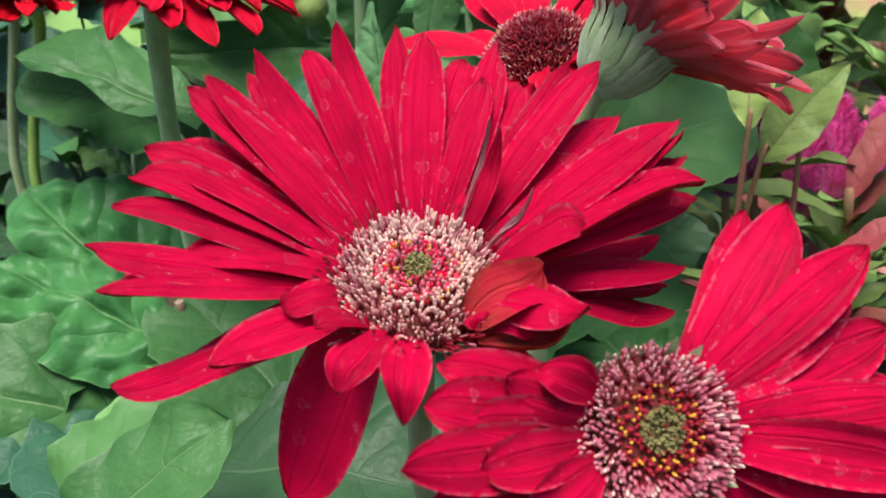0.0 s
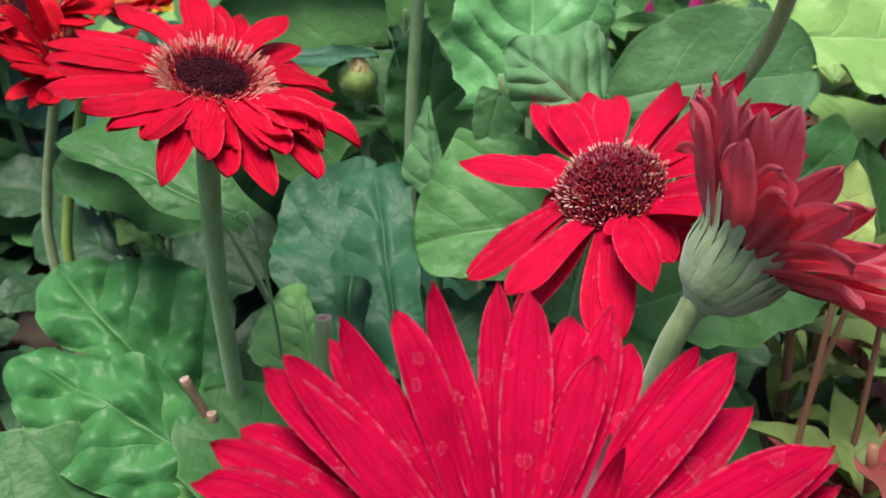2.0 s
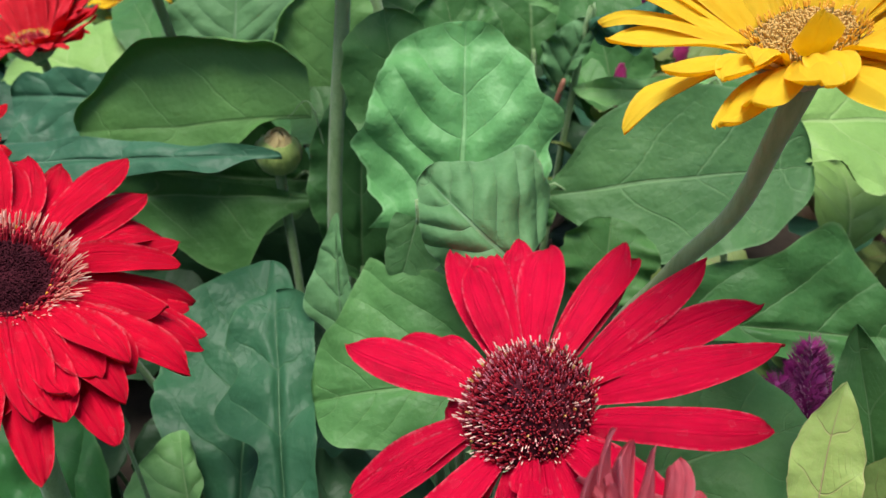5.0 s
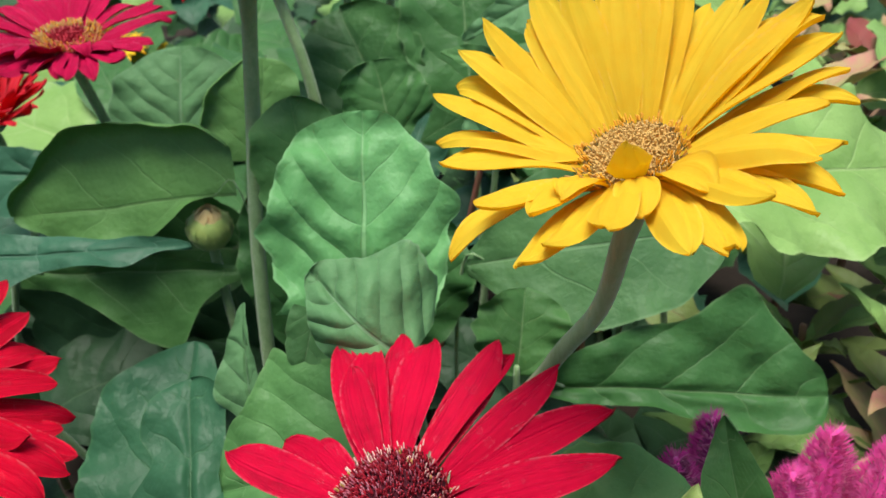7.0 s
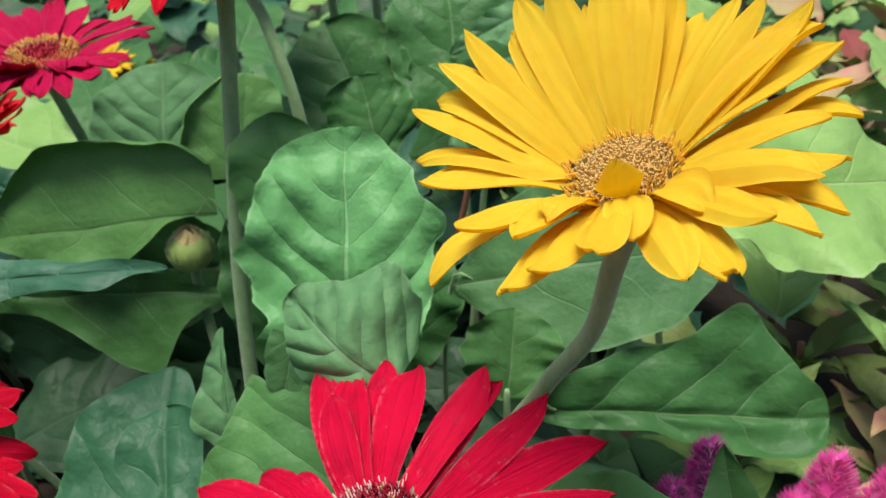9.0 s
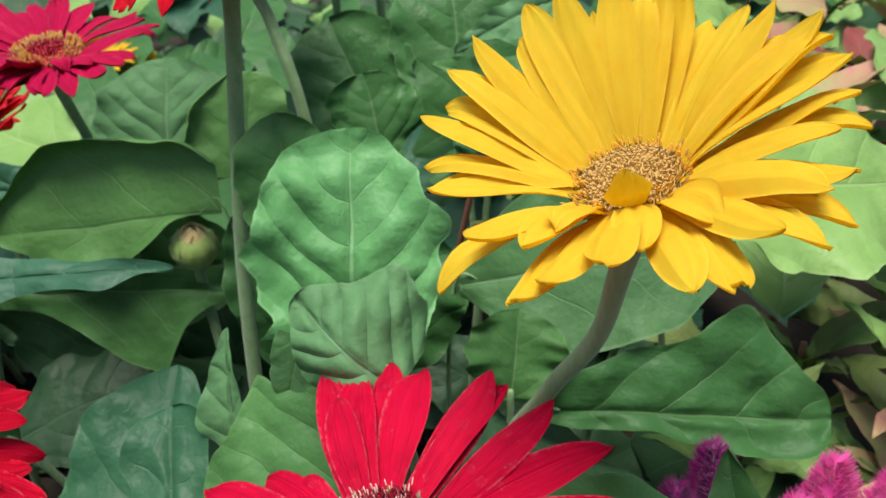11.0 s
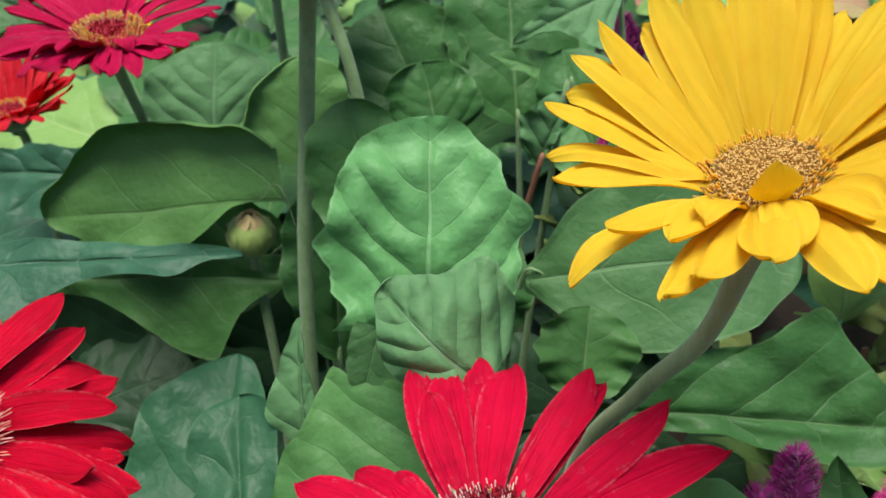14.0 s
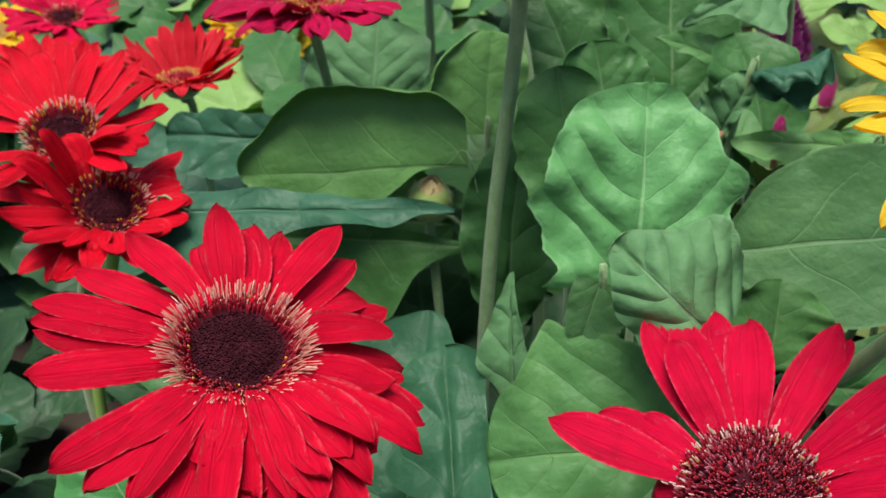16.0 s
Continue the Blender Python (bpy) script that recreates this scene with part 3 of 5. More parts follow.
def gerbera(c, n, outer, inner, style, petal_mats, stem, label, seed, width=0.0092, inner_width=0.0085, arch=0.0035, stem_r=0.0026, calyx=0.011, stem_mat=None, calyx_r=0.011, floret_share=1.0, special=(), size=1.0, fill=9, rise=0.0, neck=0.5):
    """A gerbera: stem, calyx with bracts, disc, disc florets and single petals. Outer and inner: angle, reach and tip height in mm on the head's own plane."""
    rng = random.Random(seed)
    st = STYLES[style]
    base = Vector(stem[-1])
    root = thing("gerbera_flower", base, label, "flower", "gerbera flowers")
    m = Matrix.Translation(-base) @ head_frame(c, n)
    R, D = st["r"] * size, st["dome"] * size
    top = m @ Vector((0, 0, -calyx))
    pts = [np.array(top)] + [np.array(Vector(p) - base) for p in stem]
    v, f = tube(pts[::-1], [stem_r * 1.15, stem_r, stem_r, stem_r * 1.25], 12, 8)
    part("stem", mesh_of("stem", v, f, [stem_mat or STEM]), root)
    prof = [(stem_r, -calyx - 0.001), (calyx_r * 0.72, -calyx * 0.80), (calyx_r, -calyx * 0.45), (max(calyx_r, R * 0.95), -0.0020 + min(0.0, D)), (R * 0.8, min(0.0, D * 1.6) - 0.0045)]
    v, f = lathe(prof, 20)
    cal = part("calyx", mesh_of("calyx", v, f, [BRACT]), root, m)
    pz, pr = [q[1] for q in prof[:4]] + [0.012], [q[0] for q in prof[:4]] + [prof[3][0] + 0.012]

    def body_r(z):
        return float(np.interp(z, pz, pr))
    for k in range(48):
        tier = k // 24
        bm = bract_mesh(rng, 0.0034, -calyx * (0.92 if tier else 0.62), (-calyx * 0.30 + rise * 0.5 if tier else 0.0008 + rise) + rng.uniform(-0.001, 0.001), body_r, 0.0008 if tier else 0.0004)
        part("bract", bm, cal, pose(0, 0, 0, 0, 0, k * 15 + 7 * tier + rng.uniform(-3, 3)))

    def dome(r):
        x = min(r / R, 1.0)
        if "dimple" in st:
            return D * (1 - x * x) - st["dimple"] * math.exp(-(x / 0.20) ** 2) - 0.0010 * math.exp(-((x - 0.66) / 0.10) ** 2)
        return D * (1 - x * x) if D > 0 else D * max(0.0, 1 - (x / 0.68) ** 1.4) + 0.0008
    v, f = lathe([(R * 1.02, -0.002)] + [(R * x, dome(R * x)) for x in (1.0, 0.9, 0.8, 0.68, 0.6, 0.5, 0.35, 0.2, 0.08)], 32)
    disc_ob = part("disc", mesh_of("disc", v, f, [st["cushion"]]), root, m)
    if "heart" in st:
        hr = st["heart"] * size
        v, f = lathe([(hr, dome(hr) - 0.0008), (hr * 0.98, dome(hr) + 0.0004), (hr * 0.7, dome(hr) + 0.0009), (hr * 0.3, dome(hr) + 0.0005), (hr * 0.05, dome(hr) + 0.0002)], 20, 0.06, rng)
        part("heart", mesh_of("heart", v, f, [OLIVE]), disc_ob, None, "olive green heart of the disc")
    rings = [(int(q[0] * floret_share), q[1] * size, q[2] * size, q[3] * size, q[4], q[5] * size, q[6], q[7]) for q in st["rings"]]
    v, f, sl = florets(rng, rings, dome)
    fl = part("floret_carpet", mesh_of("floret_carpet", v, f, st["slots"], sl, None, False), disc_ob)
    fl["kind"] = "stuff"
    outer = sorted(outer)
    under = []
    for (a0, r0, h0), (a1, r1, h1) in zip(outer, outer[1:] + [(outer[0][0] + 360, *outer[0][1:])]):
        gap = a1 - a0
        for k in range(1, int(gap / fill) if gap < 34 else 1):
            s = k / int(gap / fill)
            under.append((a0 + gap * s + rng.uniform(-2, 2), (r0 + (r1 - r0) * s) * rng.uniform(0.90, 0.99), h0 + (h1 - h0) * s - rng.uniform(0.5, 2.5)))
    for lst, ww, bh, br in ((under, width * 0.95, -0.0022, 0.86), (outer, width, -0.0008, 0.86), (inner, inner_width, 0.0008, 0.92)):
        for i, (a, reach, h) in enumerate(lst):
            front = petal_mats[0]
            mats = [front, petal_mats[1]]
            w = ww * rng.uniform(0.86, 1.12) * min(1.0, 0.35 + reach / 50)
            me = petal_mesh(rng, reach / 1000, h / 1000, R * br, bh + rng.uniform(-0.0018, 0.0012), w, arch * rng.uniform(0.5, 1.4), rng.uniform(-0.42, 0.30), rng.uniform(-1.2, 1.0), mats, neck)
            part("petal", me, root, m @ pose(0, 0, 0, 0, 0, a))
    for a, reach, h, w, ar, mat, lab, *foot in special:
        me = petal_mesh(rng, reach / 1000, h / 1000, 0.001 if foot else R * 0.92, 0.001, w, ar, 0.55 if foot else 0.35, 1.5, [mat, mat])
        part("petal", me, root, m @ (pose(*foot, 0, 0, 0, a) if foot else pose(0, 0, 0, 0, 0, a)), lab)
    return root


# ---- leaves ----
def leaf_grid(rng, base, tip, face, width, bend, fold, curl, wave, lobes, point, quilt, nu, nv, edge=(0.0, 0.0), sides=None):
    """The blade's points: a midrib from base to tip arched towards its face, side veins as puckers, rolled or waved margins.
    Sides: half widths in mm from base to tip of either side, for a blade with an outline of its own."""
    base, tip = np.array(base, float), np.array(tip, float)
    ax = tip - base
    L = np.linalg.norm(ax)
    ax /= L
    N = np.array(face, float)
    N -= ax * (N @ ax)
    N /= np.linalg.norm(N)
    B = np.cross(N, ax)
    ph = [rng.uniform(0, 6.28) for _ in range(6)]
    nw = rng.uniform(1.6, 2.6)
    sway = 0.0 if sides else rng.uniform(-0.05, 0.05) * L
    roll = edge[2] if len(edge) > 2 else 0.42 if sides else 0.55
    grid, uv, veins = [], [], []
    if sides is not None:
        rows = [[q[0] for q in spline([(w, 0.0) for w in side[:-1]] + [(side[-2] * 0.96, 0.0)], 8)] for side in sides]
        most = max(max(side) for side in sides)
    for i in range(nu):
        ue = i / (nu - 1)
        if sides is not None:
            ue = 1 - (1 - ue) ** 1.25
        out = max(math.sin(math.pi * min(max(ue, 0.0), 1.0) ** point), 0.0) ** (0.46 if lobes > 0.035 else 0.85)
        neck = 0.10 * (1 - ue) ** 2
        for j in range(nv):
            t = -1 + 2 * j / (nv - 1)
            s = 1 if t > 0 else 0
            lob = 1 - lobes * (0.5 + 0.5 * math.cos(2 * math.pi * (ue * 4.6 + ph[s]))) * (1 - 0.5 * ue)
            tooth = abs(math.sin(ue * 15 + ph[2 + s]))
            lob *= 1 + lobes * 0.35 * (tooth - 0.6) + 0.07 * noise.noise(Vector((ue * 9, ph[2 + s], s))) + 0.035 * noise.noise(Vector((ue * 26, ph[3], s))) + 0.008 * math.sin(ue * 61 + ph[2 + s])
            w = 0.5 * width * max(out * lob + neck, 0.012)
            if sides is not None:
                row = rows[s]
                x = float(np.interp(ue, np.linspace(0, 1, len(row)), row))
                out = x / most
                tip_end = math.sqrt(max(0.0, 1 - max(0.0, (ue - 0.86) / 0.14) ** 2))
                w = 0.001 * max(x * tip_end, 0.25) * (1 + lobes * (0.25 * (tooth - 0.6) + 0.5 * noise.noise(Vector((ue * 9, ph[2 + s], s))) + 0.25 * noise.noise(Vector((ue * 26, ph[3], s)))))
            k = curl[s]
            a = abs(t)
            x = z = 0.0
            for q in range(12):
                r = a * (q + 0.5) / 12
                th = k * r + edge[s] * max(0.0, (r - roll) / (1 - roll)) ** (edge[3] if len(edge) > 3 else 0.7 if sides else 1.3)
                x, z = x + math.cos(th) * w * a / 12, z + math.sin(th) * w * a / 12
            x *= math.copysign(1, t)
            z += fold * a * w
            run = ue - 0.72 * a * w / L - 0.16 * a * a * min(1.0, 2.4 * w / L) + 0.05 * noise.noise(Vector((ue * 3, t * 2.0, ph[2])))
            z += max(0.0, 1 - max(0.0, (ue - 0.72) / 0.26) ** 2) * 0.62 * min(1.0, width / 0.07) * quilt * abs(math.sin(math.pi * 4.5 * run)) ** 0.8 * min(1, a * 4) * (1 - a * 0.6) * min(1.0, out * 2) * (0.8 + 0.6 * noise.noise(Vector((ue * 5, t * 3, ph[1])))) - min(quilt, 0.002) * 0.6 * math.exp(-(a * w / 0.0016) ** 2)
            z += wave * a * a * (math.sin(2 * math.pi * nw * ue + ph[4 + s]) + 0.4 * math.sin(2 * math.pi * 2.3 * nw * ue + ph[s]))
            arch = bend * 4 * ue * (1 - ue)
            p = base + ax * L * ue + N * (arch + z) + B * (x + sway * math.sin(math.pi * ue))
            p = p + np.array(noise.noise_vector(Vector(p) * 38 + Vector((ph[0], 0, 0)))) * 0.0016 + N * (quilt * 0.9 * noise.noise(Vector(p) * 75))
            grid.append(p)
            uv.append((ue, 0.5 + 0.5 * t))
            veins.append((run, a))
    return grid, uv, veins * 2


def leaf(base, tip, face, width, mats, label, seed, bend=0.006, fold=0.12, curl=(0.0, 0.0), wave=0.003, lobes=0.10, point=1.25, quilt=0.0011, foot=None, foot_r=0.0019, stalk=None, fine=True, name="gerbera_leaf", category="leaf", group="gerbera leaves", edge=(0.0, 0.0), sides=None):
    """A leaf with its stalk, from the crown at foot on the ground."""
    rng = random.Random(seed)
    nu, nv = (60, 37) if sides is not None else (46, 27) if fine else (22, 13)
    if foot is None:
        d = Vector(base) - Vector(tip)
        foot = (base[0] + d.x * 0.4, base[1] + d.y * 0.4 + 0.02, GROUND)
    root = thing(name, foot, label, category, group)
    o = np.array(foot, float)
    grid, uv, veins = leaf_grid(rng, base, tip, face, width, bend, fold, curl, wave, lobes, point, quilt, nu, nv, edge, sides)
    v, f, sl, uvs = shell([g - o for g in grid], uv, 0.0005, nu, nv)
    part("blade", mesh_of("blade", v, f, [mats, mats], sl, uvs, True, veins), root)
    b = np.array(base, float) - o
    t = np.array(tip, float) - np.array(base, float)
    ins = b + t * 0.10 + 0.0
    mid = b * 0.55 - t * 0.10
    mid[2] = b[2] * 0.5
    v, f = tube([np.array([0, 0, -0.004]), mid, b - t * 0.02, ins], [foot_r * 1.3, foot_r, foot_r * 0.8, foot_r * 0.3], 8, 5)
    part("stalk", mesh_of("stalk", v, f, [stalk or STEM]), root)
    return root


# ---- ground ----
def ground_sheet():
    verts, faces = [], []
    xs = np.concatenate([[-60, -20, -6, -2], np.linspace(-1.2, 1.2, 61), [2, 6, 20, 60]])
    ys = np.concatenate([[-60, -20, -6, -1.5], np.linspace(-0.6, 2.4, 76), [4, 8, 20, 60]])
    for y in ys:
        for x in xs:
            z = GROUND + 0.012 * noise.noise(Vector((x * 9, y * 9, 0))) + 0.006 * noise.noise(Vector((x * 31, y * 31, 4)))
            verts.append((x, y, z - 0.01))
    nx = len(xs)
    for j in range(len(ys) - 1):
        for i in range(nx - 1):
            faces.append((j * nx + i, j * nx + i + 1, (j + 1) * nx + i + 1, (j + 1) * nx + i))
    return tagged(new("ground", mesh_of("ground", verts, faces, [SOIL])), "dark crumbly flower bed soil under the leaves", "ground", "", "structure")


ground_sheet()

# ---- flowers ----
A_OUTER = [(-175, 48, 3), (-175, 50, 12), (-170, 49, 10), (-162, 45, -10), (-159, 50, -5), (-48, 38, -10), (1, 45, -12), (5, 45, -10), (8, 46, -2), (12, 48, 9), (15, 48,
    17), (17, 45, -5), (22, 47, 12), (23, 47, 16), (26, 47, 21), (38, 47, 13), (47, 46, 22), (63, 47, 12), (70, 46, 17), (79, 46, 14), (89, 45, 18), (97, 46, 18), (109,
    45, 19), (118, 45, 20), (129, 46, 17), (132, 46, 17), (142, 46, 18), (146, 47, 18), (156, 47, 14), (160, 48, 16), (166, 48, 16), (172, 49, 14)]
A_INNER = [(-161, 23, 3), (-149, 36, 3), (-132, 21, 9), (-117, 26, 7), (-96, 27, 5), (-50, 15, 3), (-36, 22, 5), (-28, 29, 10), (6, 26, 15), (38, 45, -16), (74, 37, 15),
    (179, 38, 8)]
B_OUTER = [(-168, 37, 17), (-150, 34, 12), (-130, 38, 6), (-110, 38, 4), (-85, 40, 2), (-60, 27, -33), (-41, 33, -28), (-29, 38, -20), (-24, 40, -17), (-14, 43, -9), (-5,
    44, -5), (7, 44, -4), (21, 43, -4), (41, 43, 2), (54, 43, 0), (59, 41, -6), (166, 33, 8), (178, 34, 14)]
B_INNER = [(-179, 28, 12), (-166, 27, 14), (-150, 25, 10), (13, 43, -4), (153, 20, 9), (168, 24, 10)]
C_OUTER = [(-178, 49, -2), (-173, 49, -3), (-168, 47, -8), (-152, 46, -6), (-112, 51, 10), (-105, 49, 7), (-97, 47, 7), (-89, 52, 2), (-77, 50, 7), (-71, 52, 4), (-58,
    55, 2), (-50, 46, 7), (-41, 53, 4), (-34, 47, 8), (-24, 41, 11), (-14, 50, 4), (3, 48, -4), (10, 48, -10), (28, 46, -14), (40, 43, -9), (50, 47, -12), (68, 49, -6),
    (80, 50, 0), (91, 39, -2)]
C_INNER = [(-172, 43, -14), (-108, 39, 7), (-102, 37, 4), (-90, 36, 2), (-78, 34, 3), (-66, 40, 1), (-53, 44, 6), (-45, 42, 6), (-33, 40, 6), (-22, 42, 5), (-14, 37, 2),
    (6, 38, -1), (104, 37, 3), (110, 35, 5), (120, 39, 7), (128, 39, -5), (149, 44, -2), (165, 48, -7)]
D_OUTER = [(-176, 55, -16), (-170, 55, -13), (-134, 60, 2), (-131, 57, 12), (-108, 60, 2), (-101, 60, 3), (-90, 56, 17), (-76, 41, 4), (-67, 42, 1), (-57, 54, 21), (-29,
    59, 16), (-5, 62, 6), (10, 64, -1), (25, 58, 7), (51, 58, -11), (53, 58, -7), (75, 60, -10), (87, 62, -7), (96, 62, -6), (103, 64, -8), (133, 48, -3), (149, 54, 8)]
D_INNER = [(-96, 25, 2), (-81, 37, 2), (-53, 38, 6), (101, 50, 2), (130, 39, -3), (159, 26, -6)]
Y_OUTER = [(-157, 51, 7), (-145, 43, 13), (-125, 50, 7), (-120, 47, 10), (-107, 44, 13), (-85, 47, 8), (-80, 48, 4), (-75, 49, 2), (-68, 48, 8), (-58, 50, 5), (-46, 50, 1), (-36, 48, 5),
    (-18, 49, 10), (-13, 48, 14), (-8, 47, 18), (-2, 46, 23), (4, 46, 20), (14, 45, 19), (24, 44, 22), (35, 43, 20), (46, 44, 18), (53, 42, 24), (59, 40, 28), (66, 39, 30),
    (76, 39, 31), (85, 43, 20), (92, 37, 33), (106, 38, 32), (115, 39, 30), (123, 42, 24), (130, 39, 32), (141, 41, 30), (148, 43, 24), (159, 44, 24), (167, 45, 17), (175, 44, 13)]
Y_INNER = [(-135, 38, 12), (-130, 31, 15), (-97, 33, 6), (-68, 33, 8), (-45, 46, 11), (-30, 44, 13),
    (78, 30, 13), (164, 35, 12)]
F_OUTER = [(-168, 47, 1), (-153, 49, 3), (-139, 47, 5), (-135, 48, 2), (-118, 47, 4), (-107, 47, 5), (-89, 40, 6), (-68, 46, 4), (-54, 47, 5), (-41, 49, 6), (-27, 46, 7),
    (-14, 46, 8), (-3, 45, 13), (11, 47, 10), (25, 49, 7), (39, 46, 4), (53, 48, 1), (68, 46, -1), (83, 47, 3), (85, 32, -31), (99, 47, 5), (118, 47, 7), (138, 46, 7),
    (157, 46, 8), (175, 47, 6), (177, 46, -1)]
F_INNER = [(-120, 39, 8), (-99, 35, 9), (-86, 32, 10), (-52, 27, 5), (-36, 35, 9)]
H_OUTER = [(-164, 43, -5), (-162, 32, 24), (-147, 30, 12), (-133, 32, 12), (-119, 40, 19), (-101, 40, 20), (-101, 45, 10), (-83, 45, 9), (-72, 40, 15), (-59, 36, 18),
    (-44, 41, 19), (-31, 35, 29), (-17, 30, 12), (-3, 32, 12), (11, 29, 12), (25, 31, 9), (39, 28, 4), (53, 30, 0), (67, 32, -5), (81, 47, -10), (90, 40, -21), (104, 30,
    -6), (118, 32, -4), (132, 29, 4), (146, 31, 12), (160, 28, 12), (174, 27, 30), (178, 45, -5)]
H_INNER = [(-133, 22, 20), (-110, 32, 10), (-86, 31, 13), (-69, 30, 12), (-46, 30, 11)]
I_OUTER = [(-103, 41, 26), (-91, 45, 21), (-32, 48, 15), (-4, 45, 20), (7, 46, 19), (18, 41, 25), (72, 48, 0), (83, 48, 2), (95, 49, 4), (103, 49, 2), (111, 49, 6), (126,
    49, 3), (135, 49, 5), (145, 49, 1), (164, 48, -3), (179, 47, -8)]
I_INNER = [(-27, 29, 7), (-17, 35, 19)]


def ring_of(rng, count, reach, h, spread=4.0, hspread=5.0):
    return [(int(k * 360 / count + rng.uniform(-5, 5)), reach + rng.uniform(-spread, spread), h + rng.uniform(-hspread, hspread)) for k in range(count)]


RED = (CRIMSON, PETAL_BACK)
SCA = (SCARLET, PETAL_BACK)
gerbera((-0.003, 0.1135, 0.391), tilt(66, -78), A_OUTER, A_INNER, "cream_eye", RED, [(-0.005, 0.124, 0.36), (-0.007, 0.137, 0.325), (-0.005, 0.17, GROUND)],
        "weathered crimson gerbera with a cream eye and water-marked petals", 11, 0.0076, 0.0082, fill=8, neck=0.40,
        stem_mat=STEM_PALE, special=[(28, 13, 4, 0.0100, 0.005, BROWNED, "browned petal curled over the disc", 0.0072, -0.0104), (4, 15, 0, 0.0045, 0.001, BROWNED, "browned petal tip", 0.0085, -0.0130), (-130, 33, -37, 0.016, 0.008, CRIMSON, "broad drooping petal"), (48, 22, 12, 0.0042, 0.002, CRIMSON, "small withered petal"), (56, 23, 12, 0.0010, 0.003, PALE_EDGE, "folded pale petal edge"), (26, 20, 8, 0.0009, 0.002, PALE_EDGE, "folded pale petal edge")])
gerbera((0.0303, 0.0875, 0.3775), tilt(38, -84), B_OUTER, B_INNER, "pink_eye", RED, [(0.032, 0.112, 0.345), (0.034, 0.15, 0.30), (0.034, 0.18, GROUND)],
        "crimson gerbera with a pink floret ring and olive heart", 12, 0.0100, 0.0095, size=0.84)
gerbera((-0.0855, 0.2775, 0.430), tilt(65, -40), C_OUTER, C_INNER, "fringed_dark", (BRIGHT, PETAL_BACK), [(-0.0945, 0.285, 0.395), (-0.100, 0.293, 0.345), (-0.103, 0.305, 0.272), (-0.104, 0.312, GROUND)],
        "scarlet gerbera with a dark maroon eye and salmon fringe", 13, 0.0100, 0.0104, stem_r=0.0035)
gerbera((0.0375, 0.281, 0.3905), tilt(62, -130), D_OUTER, D_INNER, "maroon_dome", SCA, [(0.034, 0.296, 0.355), (0.030, 0.315, 0.30), (0.024, 0.335, GROUND)],
        "scarlet gerbera with sparse narrow petals and a domed maroon disc", 14, 0.0122, 0.0100, arch=0.003, fill=60)
rngE = random.Random(5)
E_OUTER = [(a + rngE.uniform(-3, 3), 34 + 3 * math.cos(radians(a)) + rngE.uniform(-3, 3), 12 - 2 * math.cos(radians(a)) + rngE.uniform(-5, 5)) for a in range(-180, 180, 12)]
E_INNER = [(a + rngE.uniform(-6, 6), 26 + rngE.uniform(-5, 5), 19 - 2 * math.cos(radians(a)) + rngE.uniform(-5, 5)) for a in range(-180, 180, 16)]
gerbera((0.0505, 0.188, 0.4130), (0.62, 0.12, 0.72), E_OUTER, E_INNER, "closed", (WITHERED, WITHERED), [(0.0385, 0.186, 0.398), (0.034, 0.188, 0.383), (0.027, 0.200, 0.33), (0.020, 0.220, GROUND)],
        "fading dark red gerbera turned aside, showing its striped green calyx", 15, 0.0092, 0.0088, calyx=0.0165, calyx_r=0.0100, rise=0.007, stem_mat=STEM_PALE, arch=0.002, stem_r=0.0028)
gerbera((0.101, 0.311, 0.4745), tilt(71, -150), Y_OUTER, Y_INNER, "tan_eye", (GOLDEN, GOLD_BACK), [(0.100, 0.314, 0.450), (0.096, 0.325, 0.422), (0.084, 0.340, 0.393), (0.068, 0.362, 0.340), (0.055, 0.385, GROUND)],
        "golden yellow gerbera with a tan disc on a bent stem", 16, 0.0097, 0.0098, neck=0.36, stem_r=0.0027, arch=0.005, fill=30,
        stem_mat=STEM_PALE, special=[(-100, 18, 9, 0.0105, 0.001, GOLDEN, "short broad petal standing over the disc")])
gerbera((-0.1225, 0.500, 0.468), tilt(76, -70), F_OUTER, F_INNER, "orange_eye", (CERISE, CERISE), [(-0.1225, 0.502, 0.450), (-0.120, 0.520, 0.400), (-0.114, 0.545, 0.30), (-0.110, 0.560, GROUND)],
        "cerise gerbera with an orange floret ring on a slim stem", 17, 0.0095, 0.0090, stem_r=0.0024)
gerbera((-0.180, 0.393, 0.4125), tilt(57, -45), H_OUTER, H_INNER, "dotted_dark", (VIVID, PETAL_BACK), [(-0.188, 0.402, 0.388), (-0.204, 0.400, 0.34), (-0.208, 0.395, 0.30), (-0.200, 0.390, GROUND)],
        "vivid red gerbera with a black eye dotted with pollen", 18, 0.0095, 0.0090, stem_mat=STEM_YOUNG)
gerbera((-0.209, 0.421, 0.432), tilt(62, -70), I_OUTER, I_INNER, "dotted_dark", (VIVID, PETAL_BACK), [(-0.211, 0.432, 0.40), (-0.228, 0.430, 0.34), (-0.232, 0.425, 0.30), (-0.225, 0.420, GROUND)],
        "vivid red gerbera with raised petals behind another one", 19, 0.0100, 0.0095, stem_mat=STEM_PALE)
J_OUTER = [(a + rngE.uniform(-4, 4), 41 - 4 * math.sin(radians(a)) + rngE.uniform(-3, 3), 16 + 9 * math.sin(radians(a)) + rngE.uniform(-3, 3)) for a in range(-180, 180, 14)]
J_INNER = [(a + rngE.uniform(-5, 5), 32 - 4 * math.sin(radians(a)) + rngE.uniform(-4, 4), 19 + 8 * math.sin(radians(a)) + rngE.uniform(-4, 4)) for a in range(-180, 180, 18)]
